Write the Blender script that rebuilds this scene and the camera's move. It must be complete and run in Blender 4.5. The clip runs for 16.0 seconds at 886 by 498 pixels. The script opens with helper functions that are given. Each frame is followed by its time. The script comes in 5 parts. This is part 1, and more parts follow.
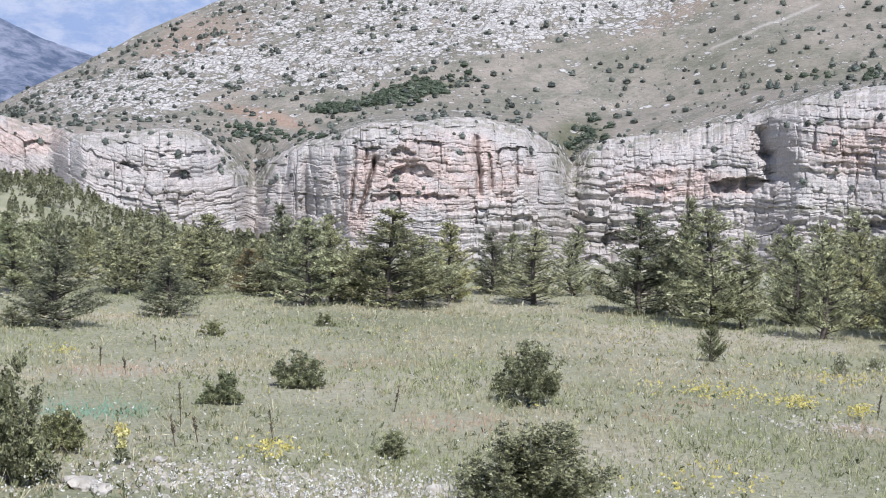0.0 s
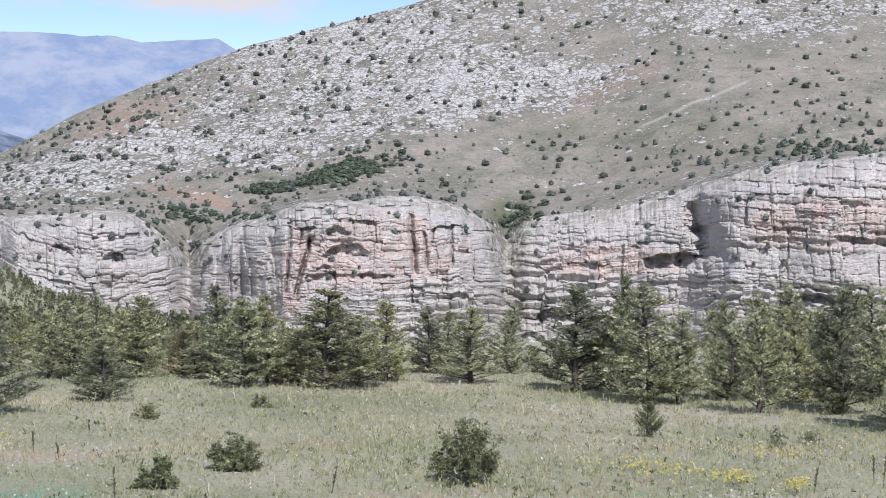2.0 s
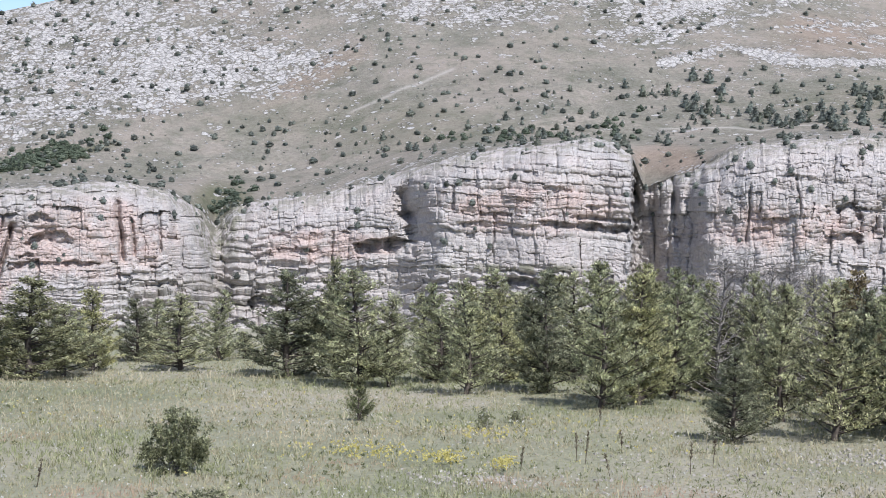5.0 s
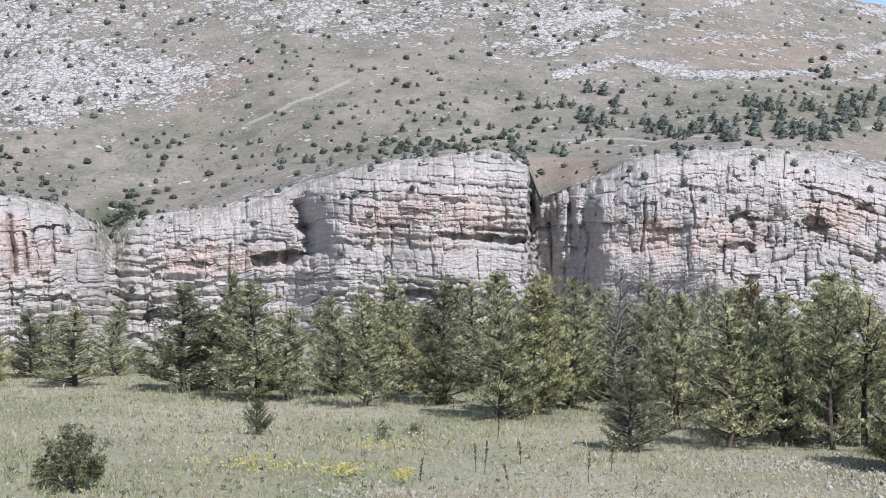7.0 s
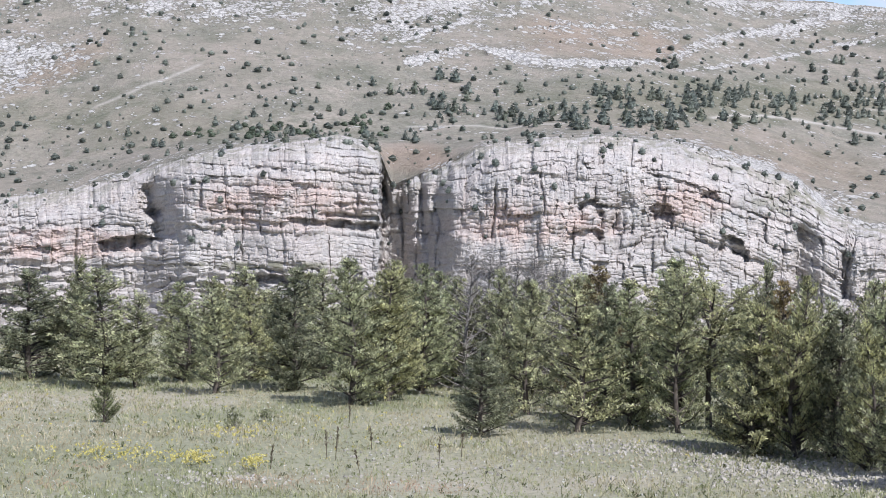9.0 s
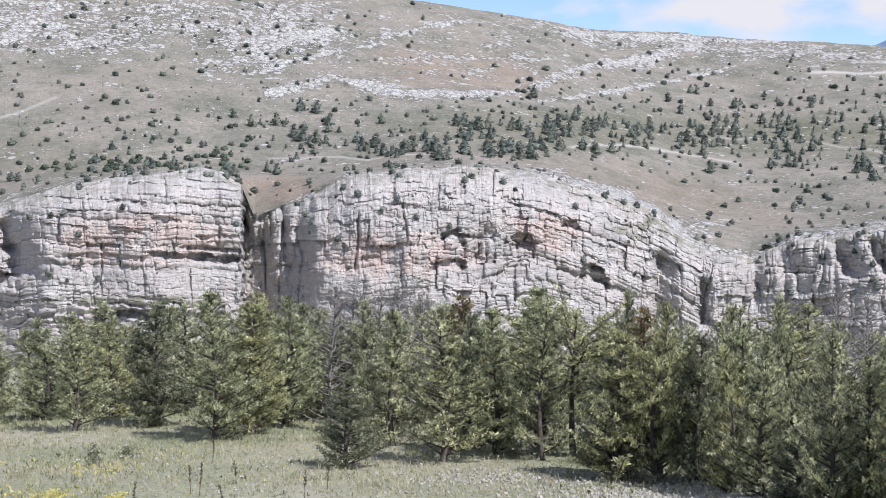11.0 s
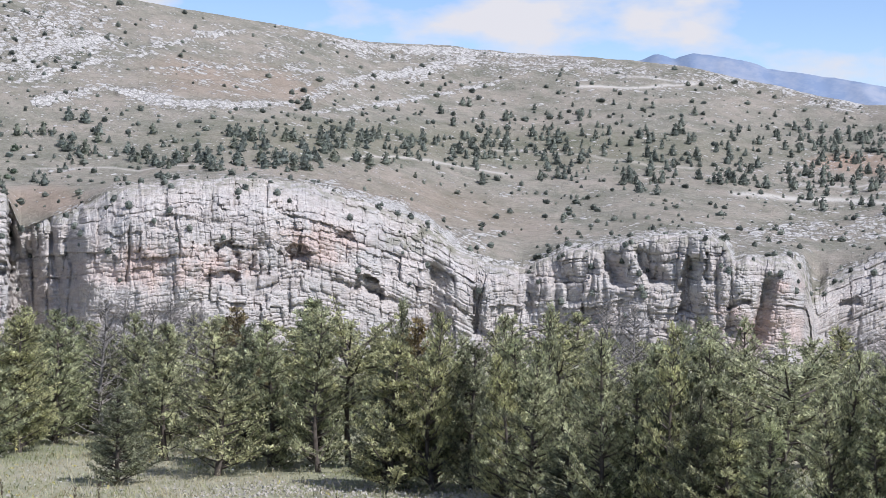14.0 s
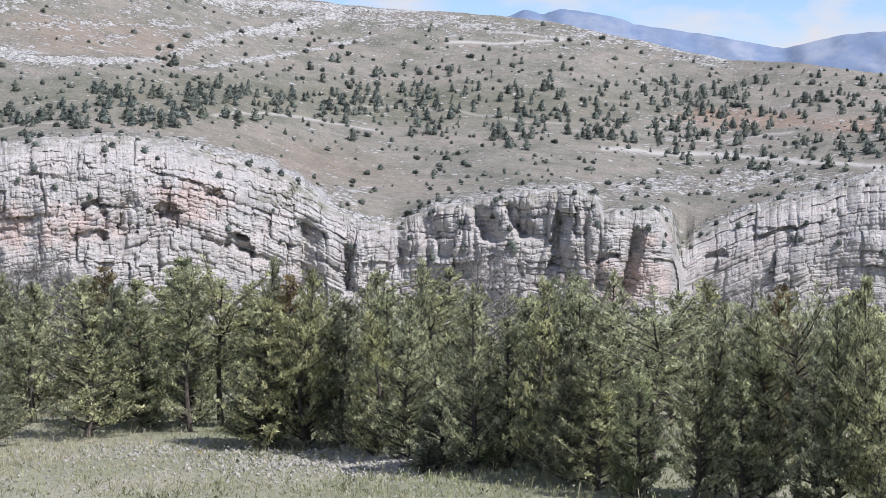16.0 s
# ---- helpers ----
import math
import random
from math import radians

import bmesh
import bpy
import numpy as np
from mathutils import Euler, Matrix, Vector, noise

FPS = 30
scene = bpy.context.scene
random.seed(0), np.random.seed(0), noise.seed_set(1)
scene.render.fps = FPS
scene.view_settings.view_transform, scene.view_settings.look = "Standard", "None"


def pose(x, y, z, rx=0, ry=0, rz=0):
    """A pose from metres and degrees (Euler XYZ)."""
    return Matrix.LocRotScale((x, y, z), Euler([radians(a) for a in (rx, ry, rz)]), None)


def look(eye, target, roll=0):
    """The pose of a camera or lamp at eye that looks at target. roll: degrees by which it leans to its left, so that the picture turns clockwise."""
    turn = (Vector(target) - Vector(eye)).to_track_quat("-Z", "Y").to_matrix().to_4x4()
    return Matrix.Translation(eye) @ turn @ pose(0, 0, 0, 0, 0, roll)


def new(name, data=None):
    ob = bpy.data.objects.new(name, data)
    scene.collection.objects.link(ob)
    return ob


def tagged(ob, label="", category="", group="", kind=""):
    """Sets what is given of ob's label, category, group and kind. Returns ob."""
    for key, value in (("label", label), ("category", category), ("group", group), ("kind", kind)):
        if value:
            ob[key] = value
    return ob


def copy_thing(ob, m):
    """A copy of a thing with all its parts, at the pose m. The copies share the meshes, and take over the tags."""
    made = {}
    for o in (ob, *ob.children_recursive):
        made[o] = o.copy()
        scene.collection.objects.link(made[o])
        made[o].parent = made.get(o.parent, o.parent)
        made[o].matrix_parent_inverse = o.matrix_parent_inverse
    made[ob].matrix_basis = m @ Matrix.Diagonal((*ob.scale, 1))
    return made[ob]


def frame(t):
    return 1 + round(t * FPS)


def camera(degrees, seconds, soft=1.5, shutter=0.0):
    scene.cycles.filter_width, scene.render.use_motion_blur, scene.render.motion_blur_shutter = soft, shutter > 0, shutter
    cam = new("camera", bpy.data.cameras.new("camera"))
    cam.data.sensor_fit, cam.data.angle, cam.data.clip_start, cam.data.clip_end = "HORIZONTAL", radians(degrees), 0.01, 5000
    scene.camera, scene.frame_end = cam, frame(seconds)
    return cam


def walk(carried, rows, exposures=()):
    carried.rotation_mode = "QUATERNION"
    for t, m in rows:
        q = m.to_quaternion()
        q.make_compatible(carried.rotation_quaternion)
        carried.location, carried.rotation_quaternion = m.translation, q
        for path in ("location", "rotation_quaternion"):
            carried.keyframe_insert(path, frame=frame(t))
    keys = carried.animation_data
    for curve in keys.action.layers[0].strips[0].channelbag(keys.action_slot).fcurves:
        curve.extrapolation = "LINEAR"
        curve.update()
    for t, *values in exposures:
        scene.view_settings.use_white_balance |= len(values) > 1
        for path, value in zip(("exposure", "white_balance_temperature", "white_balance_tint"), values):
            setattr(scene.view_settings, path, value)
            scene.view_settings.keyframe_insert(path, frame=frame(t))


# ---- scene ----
# The camera stands on a bank above the meadow and pans from west to east through a long lens.
EYE = 5.1
cam = camera(30.6, 16.0, soft=0.85)
ROWS = [
    (0.0, 0.000, -5.960, 0.427),
    (0.5, -0.859, -5.369, 0.203),
    (1.0, -1.098, -4.340, -0.012),
    (1.5, -1.349, -3.583, -0.305),
    (2.0, -2.272, -3.172, -0.128),
    (2.5, -4.904, -3.207, -0.192),
    (3.0, -7.133, -3.535, -0.109),
    (3.5, -8.257, -3.361, -0.111),
    (4.0, -9.569, -3.547, -0.193),
    (4.2, -10.266, -3.853, -0.098),
    (6.3, -14.803, -3.359, 0.211),
    (6.5, -15.117, -3.500, 0.243),
    (7.0, -16.137, -3.272, -0.110),
    (7.5, -17.359, -3.611, 0.003),
    (8.0, -18.338, -3.352, 0.110),
    (8.5, -19.417, -3.408, 0.033),
    (9.0, -21.396, -3.751, 0.387),
    (9.2, -21.845, -3.768, 0.227),
    (11.3, -26.922, -2.534, -0.049),
    (11.5, -27.354, -2.583, -0.008),
    (12.0, -28.346, -2.918, 0.175),
    (12.5, -29.496, -3.217, 0.239),
    (13.0, -31.902, -3.244, 0.247),
    (13.5, -33.134, -2.900, 0.041),
    (14.0, -34.211, -2.255, 0.022),
    (14.5, -35.330, -2.368, -0.231),
    (15.0, -36.715, -2.365, -0.279),
    (15.5, -37.171, -2.604, -0.176),
    (16.0, -38.764, -3.813, -0.308),
]
walk(cam, [(t, pose(0, 0, EYE, 0, 0, yaw) @ pose(0, 0, 0, 90 + pitch) @ pose(0, 0, 0, 0, 0, roll)) for t, yaw, pitch, roll in ROWS],
     exposures=[(0.0, 0.46), (1.0, 0.40), (2.0, 0.33), (3.5, 0.36), (6.5, 0.37), (9.0, 0.45), (12.5, 0.45), (14.0, 0.37), (15.5, 0.31), (16.0, 0.36)])

# ---- world, sun, exposure ----
SUN_AZ, SUN_EL = 160.0, 51.0


def make_world():
    w = bpy.data.worlds.new("sky")
    scene.world = w
    w.use_nodes = True
    nt = w.node_tree
    nt.nodes.clear()
    N, L = nt.nodes.new, nt.links.new
    sky = N("ShaderNodeTexSky")
    sky.sky_type, sky.sun_disc = "NISHITA", False
    sky.sun_elevation, sky.sun_rotation = radians(SUN_EL), radians(SUN_AZ)
    sky.altitude, sky.dust_density, sky.air_density, sky.ozone_density = 2000, 0.25, 1.0, 1.4
    tc = N("ShaderNodeTexCoord")
    mp = N("ShaderNodeMapping")
    mp.inputs["Scale"].default_value = (7, 7, 16)
    mp.inputs["Location"].default_value = (0.35, 0.2, 0.1)
    nz = N("ShaderNodeTexNoise")
    nz.inputs["Scale"].default_value, nz.inputs["Detail"].default_value, nz.inputs["Roughness"].default_value = 1.0, 7, 0.52
    rp = N("ShaderNodeValToRGB")
    rp.color_ramp.elements[0].position, rp.color_ramp.elements[1].position = 0.5, 0.6
    mx = N("ShaderNodeMixRGB")
    mx.inputs["Color2"].default_value = (6.4, 6.1, 5.5, 1)
    L(tc.outputs["Generated"], mp.inputs["Vector"])
    L(mp.outputs["Vector"], nz.inputs["Vector"])
    L(nz.outputs["Fac"], rp.inputs["Fac"])
    L(rp.outputs["Color"], mx.inputs["Fac"])
    L(sky.outputs["Color"], mx.inputs["Color1"])
    bg, out = N("ShaderNodeBackground"), N("ShaderNodeOutputWorld")
    bg.inputs["Strength"].default_value = 0.125
    tint = N("ShaderNodeMixRGB")
    tint.blend_type = "MULTIPLY"
    tint.inputs["Fac"].default_value = 1.0
    tint.inputs["Color2"].default_value = (0.75, 0.79, 0.96, 1)
    L(mx.outputs["Color"], tint.inputs["Color1"])
    L(tint.outputs["Color"], bg.inputs["Color"])
    L(bg.outputs["Background"], out.inputs["Surface"])


make_world()
sun_data = bpy.data.lights.new("sun", "SUN")
sun_data.energy, sun_data.angle, sun_data.color = 4.2, radians(0.53), (1.0, 0.985, 1.03)
sun = new("sun", sun_data)
sa, se = radians(SUN_AZ), radians(SUN_EL)
sun.matrix_world = look((60 * math.sin(sa) * math.cos(se), 60 * math.cos(sa) * math.cos(se), 60 * math.sin(se)), (0, 0, 0))


# ---- noise ----
def _hash(a, b, c):
    h = (a.astype(np.int64) * 374761393 + b.astype(np.int64) * 668265263 + c.astype(np.int64) * 2147483647) & 0xFFFFFFFF
    h = ((h ^ (h >> 13)) * 1274126177) & 0xFFFFFFFF
    h = ((h ^ (h >> 16)) * 2246822519) & 0xFFFFFFFF
    return ((h ^ (h >> 15)) & 0xFFFFFF) / float(0xFFFFFF)


def hash2(a, b, seed=0):
    return _hash(np.asarray(a, float), np.asarray(b, float), np.full(np.shape(a), seed, float))


def vnoise(x, y, z=0.0):
    """Value noise, -1 to 1."""
    x, y, z = np.broadcast_arrays(np.asarray(x, float), np.asarray(y, float), np.asarray(z, float))
    i, j, k = np.floor(x), np.floor(y), np.floor(z)
    u, v, w = x - i, y - j, z - k
    u, v, w = u * u * (3 - 2 * u), v * v * (3 - 2 * v), w * w * (3 - 2 * w)
    total = 0
    for a in (0, 1):
        for b in (0, 1):
            for c in (0, 1):
                total = total + _hash(i + a, j + b, k + c) * (u if a else 1 - u) * (v if b else 1 - v) * (w if c else 1 - w)
    return 2 * total - 1


def fbm(x, y, z=0.0, octaves=4, gain=0.5):
    total, amp, norm = 0, 1.0, 0.0
    for o in range(octaves):
        s = 2.03 ** o
        total = total + amp * vnoise(x * s + 17.3 * o, y * s + 5.1 * o, z * s + 3.7 * o)
        norm += amp
        amp *= gain
    return total / norm


def sstep(a, b, x):
    t = np.clip((x - a) / (b - a), 0, 1)
    return t * t * (3 - 2 * t)


def blob(az, el, a0, e0, wa, we, skew=0.0):
    """A soft patch on a slope: 1 in its middle, 0 outside, leaning by skew degrees up per degree along."""
    d = ((az - a0) / wa) ** 2 + ((el - e0 - skew * (az - a0)) / we) ** 2
    return np.clip(1.25 - d, 0, 1)


# ---- the lie of the land: angles from the camera's bank, degrees to the east of its first look and up ----
SKY_AZ = [-30, -22, -15.3, -14.1, -12.1, -10.1, -7.9, -6.2, -4.6, -2.2, 0.1, 4, 10, 16, 21, 23.9, 26.6, 28.7, 31.6, 34.4, 36.5, 39.5, 42.6, 45.5, 47.4, 48.9, 50.8, 54, 60, 70]
SKY_EL = [-6, -3.2, -0.88, -0.25, 0.7, 1.75, 2.65, 3.35, 3.93, 4.58, 5.14, 6.2, 7.4, 7.4, 6.8, 6.28, 5.89, 5.56, 5.05, 4.9, 4.66, 4.47, 4.16, 3.51, 3.05, 2.73, 2.66, 2.2, 1.4, -2]
RIM_AZ = [-30, -22, -15.3, -13.4, -12.8, -9, -8, -7.1, -6.67, -6.2, -5.5, -4.9, -3.7, -2.6, -1.7, 1.1, 2.9, 4, 4.5, 5.1, 6, 7.4, 8.6, 10.6, 11.6, 12.6, 14.5, 16.5, 17.76, 18.5, 19.1, 19.35, 19.6, 20.14, 20.62, 21.25, 21.88, 22.5, 23.3, 24.6, 27, 28.3, 29.4, 31.5, 33.8, 34.6, 35.15, 36, 37, 38, 38.5, 40, 41.7, 43.6, 44.1, 44.45, 44.8, 45.4, 46.2, 46.8, 47.1, 47.3, 47.6, 48.4, 50, 51.9, 54, 60, 70]
RIM_EL = [-7, -4, -1.26, -1.74, -1.93, -1.72, -2.2, -3, -3.45, -2.9, -2.5, -2.2, -1.88, -1.5, -1.5, -1.27, -1.65, -2.34, -2.93, -2.23, -1.98, -1.85, -1.66, -1.07, -0.8, -0.49, -0.12, 0.06, 0.27, 0.08, -0.35, -0.9, -1.45, -1.3, -1.07, -0.93, -0.6, -0.2, 0.03, 0.15, 0.29, 0.22, 0.08, -0.6, -1.35, -2.2, -2.5, -2.8, -2.9, -2.5, -2.3, -2.08, -1.78, -1.7, -2, -2.65, -2.5, -2.5, -2.4, -2.7, -3.7, -3.6, -3.2, -2.84, -2.22, -1.74, -1.15, -1, -6]
WALL_AZ = [-30, -15.6, -13.6, -13.2, -12.6, -9.5, -7.4, -6.7, -6.2, -4.6, -3.2, 0, 2.8, 4, 4.6, 5.3, 9, 10.8, 12.4, 16, 19.2, 22, 25, 30, 33, 35.8, 37.3, 39.5, 43.5, 45.2, 46.5, 47.3, 47.8, 50, 56, 70]
WALL_R = [44, 40, 46, 30, 16, 10, 17, 30, 22, 8, 0, -5, 0, 14, 24, 20, 17, 14, 0, -5, 0, -3, -8, 0, 8, 10, 14, 9, 3, 3, 5, 20, 23, 24, 26, 50]
WALL = 360.0


def tan_el(el):
    return np.tan(np.radians(el))


def rim_el(az):
    return np.interp(az, RIM_AZ, RIM_EL) + 0.10 * fbm(az * 2.6, 3.3, 0, 4, 0.6)


def smoothed(values, reach):
    k = np.hanning(2 * reach + 3)[1:-1]
    return np.convolve(np.pad(values, reach, mode="edge"), k / k.sum(), "valid")


# the cliffs' line on the plan: bearing, distance, and the length along it
PLAN_AZ = np.arange(-31.0, 71.0, 0.02)
PLAN_R = smoothed(WALL + np.interp(PLAN_AZ, WALL_AZ, WALL_R) + 2.5 * fbm(PLAN_AZ * 0.9, 9.1, 0, 3), 14)
SOFT_R = smoothed(PLAN_R, 70)
START_R = smoothed(np.maximum(SOFT_R + 14.0, PLAN_R + 19.0) + np.interp(PLAN_AZ, [18.2, 18.8, 19.5, 20.6, 22.2], [0, 11, 11, 6, 0]), 24)
BACK_R = np.maximum(smoothed(START_R, 500) + 34.0, START_R)


def wall_r(az):
    return np.interp(az, PLAN_AZ, PLAN_R)


def rim_r(az):
    return np.interp(az, PLAN_AZ, START_R)


def sky_el(az):
    return np.interp(az, SKY_AZ, SKY_EL) + 0.05 * fbm(az * 1.5, 1.7, 0, 4)


def sky_r(az):
    return np.interp(az, [-30, -12, 0, 12, 24, 34, 46, 52, 70], [560, 570, 600, 610, 640, 720, 720, 660, 640])


def meadow_z(x, y):
    """The meadow's height: a plane falling gently away from the bank, with soft humps."""
    along = x * math.sin(radians(20)) + y * math.cos(radians(20))
    return EYE - 3.5 - 0.075 * np.maximum(along, -20) + 0.10 * vnoise(x * 0.16, y * 0.16, 4.0) + 0.04 * vnoise(x * 0.6, y * 0.6, 2.0)


def ground_z(x, y):
    r = np.hypot(x, y)
    az = np.degrees(np.arctan2(x, y))
    z = meadow_z(x, y)
    bank = EYE - 1.6 - (np.maximum(r, 3.0) - 3.0) * 0.31
    z = np.maximum(z, bank)
    front = sstep(-75, -40, az) * (1 - sstep(75, 100, az))
    # the wooded spur to the west
    spur = sstep(-4.2, -6.2, az) * sstep(72, 190, r)
    crest = np.interp(az, [-60, -15.3, -13.4, -12.3, -11.3, -9.6, -7, -4], [-2.3, -2.72, -2.85, -3.6, -4.1, -4.65, -5.45, -6.5])
    z = z * (1 - spur) + spur * (EYE + 190.0 * tan_el(crest) - 1.9)
    drop = sstep(85, 230, r) * (1 - 0.97 * spur * (1 - sstep(215, 290, r)))
    z = z * (1 - front * drop) + front * drop * (-58 + 3 * vnoise(x * 0.02, y * 0.02))
    far = sstep(150, 500, r) * (1 - front)
    return z * (1 - far) + far * (-3 + 4 * vnoise(x * 0.004, y * 0.004))


def on_ground(az, el):
    """Where a look down at el meets the meadow: x, y."""
    a = radians(az)
    r = 3.5 / (math.tan(radians(-el)) - 0.075 * math.cos(a - radians(20)))
    return r * math.sin(a), r * math.cos(a)


# ---- materials ----
def material(name):
    m = bpy.data.materials.new(name)
    m.use_nodes = True
    nt = m.node_tree
    return m, nt, nt.nodes["Principled BSDF"]


class Nodes:
    """Short hand for wiring a material."""

    def __init__(self, nt):
        self.nt = nt

    def node(self, kind, **ins):
        n = self.nt.nodes.new(kind)
        for k, v in ins.items():
            key = k.replace("_", " ")
            if hasattr(v, "is_linked"):
                self.nt.links.new(v, n.inputs[key])
            else:
                n.inputs[key].default_value = v
        return n

    def coords(self, scale=(1, 1, 1)):
        t = self.node("ShaderNodeNewGeometry")
        m = self.node("ShaderNodeMapping", Vector=t.outputs["Position"])
        m.inputs["Scale"].default_value = scale
        return m.outputs["Vector"]

    def noise(self, vec, scale, detail=4.0, rough=0.55):
        n = self.node("ShaderNodeTexNoise", Vector=vec, Scale=scale, Detail=detail, Roughness=rough)
        return n.outputs["Fac"]

    def cells(self, vec, scale, feature="F1"):
        n = self.node("ShaderNodeTexVoronoi", Vector=vec, Scale=scale)
        n.feature = feature
        return n

    def math(self, op, a, b=0.0):
        n = self.nt.nodes.new("ShaderNodeMath")
        n.operation = op
        for k, v in enumerate((a, b)):
            if hasattr(v, "is_linked"):
                self.nt.links.new(v, n.inputs[k])
            else:
                n.inputs[k].default_value = v
        return n.outputs[0]

    def ramp(self, fac, *stops):
        n = self.node("ShaderNodeValToRGB", Fac=fac)
        e = n.color_ramp.elements
        while len(e) < len(stops):
            e.new(0.5)
        for el, (p, c) in zip(e, stops):
            el.position = p
            el.color = (*c, 1) if len(c) == 3 else c
        return n.outputs["Color"]

    def mix(self, fac, a, b, blend="MIX"):
        n = self.nt.nodes.new("ShaderNodeMixRGB")
        n.blend_type = blend
        for key, v in (("Fac", fac), ("Color1", a), ("Color2", b)):
            if hasattr(v, "is_linked"):
                self.nt.links.new(v, n.inputs[key])
            elif key == "Fac":
                n.inputs[key].default_value = v
            else:
                n.inputs[key].default_value = (*v, 1)
        return n.outputs["Color"]

    def attr(self, name):
        n = self.nt.nodes.new("ShaderNodeAttribute")
        n.attribute_name = name
        return n.outputs["Fac"]

    def bump(self, bsdf, height, strength, distance):
        n = self.node("ShaderNodeBump", Height=height, Strength=strength, Distance=distance)
        self.nt.links.new(n.outputs["Normal"], bsdf.inputs["Normal"])

    def colour(self, bsdf, col, rough=0.95):
        self.nt.links.new(col, bsdf.inputs["Base Color"])
        bsdf.inputs["Roughness"].default_value = rough
        bsdf.inputs["Specular IOR Level"].default_value = 0.15


V3 = lambda v: (v, v, v)


def rock_material():
    """Pale grey limestone in beds, salmon where freshly broken."""
    m, nt, b = material("limestone")
    n = Nodes(nt)
    p = n.coords()
    bent = n.mix(0.12, p, n.node("ShaderNodeTexNoise", Vector=p, Scale=0.12, Detail=3.0).outputs["Color"], "ADD")
    flat = n.node("ShaderNodeMapping", Vector=bent, Scale=(0.3, 0.3, 2.4)).outputs["Vector"]
    beds = n.noise(flat, 1.0, 5, 0.65)
    upright = n.noise(n.coords((1.1, 1.1, 0.22)), 1.0, 5, 0.68)
    grain = n.noise(p, 1.7, 7, 0.72)
    grey = n.ramp(grain, (0.30, (0.34, 0.326, 0.311)), (0.45, (0.44, 0.423, 0.402)), (0.65, (0.54, 0.519, 0.494)))
    # weathered grey skins, and streaks that run down the face
    skin = n.ramp(n.noise(p, 0.09, 5, 0.62), (0.44, V3(0.0)), (0.64, V3(0.6)))
    grey = n.mix(skin, grey, (0.35, 0.346, 0.343))
    streak = n.ramp(n.noise(n.coords((0.7, 0.7, 0.07)), 1.0, 5, 0.6), (0.5, V3(0.0)), (0.68, V3(0.4)))
    grey = n.mix(streak, grey, (0.36, 0.355, 0.35))
    pink = n.ramp(grain, (0.3, (0.40, 0.317, 0.282)), (0.7, (0.57, 0.475, 0.435)))
    tint = n.mix(1.0, n.attr("tint"), n.ramp(n.noise(p, 0.16, 5, 0.65), (0.36, V3(0.1)), (0.6, V3(1.0))), "MULTIPLY")
    col = n.mix(tint, grey, pink)
    scrub = n.mix(1.0, n.attr("scrub"), n.ramp(n.noise(p, 0.45, 4, 0.6), (0.42, V3(0.0)), (0.55, V3(1.0))), "MULTIPLY")
    col = n.mix(scrub, col, (0.22, 0.215, 0.165))
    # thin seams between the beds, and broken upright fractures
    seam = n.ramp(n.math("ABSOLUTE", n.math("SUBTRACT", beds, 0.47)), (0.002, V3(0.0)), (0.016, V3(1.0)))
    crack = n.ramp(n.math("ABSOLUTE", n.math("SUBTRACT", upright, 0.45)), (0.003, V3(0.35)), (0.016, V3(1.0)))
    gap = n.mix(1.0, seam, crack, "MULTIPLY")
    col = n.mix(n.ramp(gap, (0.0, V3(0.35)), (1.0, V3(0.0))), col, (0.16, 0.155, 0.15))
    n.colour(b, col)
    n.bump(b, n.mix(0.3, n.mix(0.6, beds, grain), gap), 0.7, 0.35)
    return m


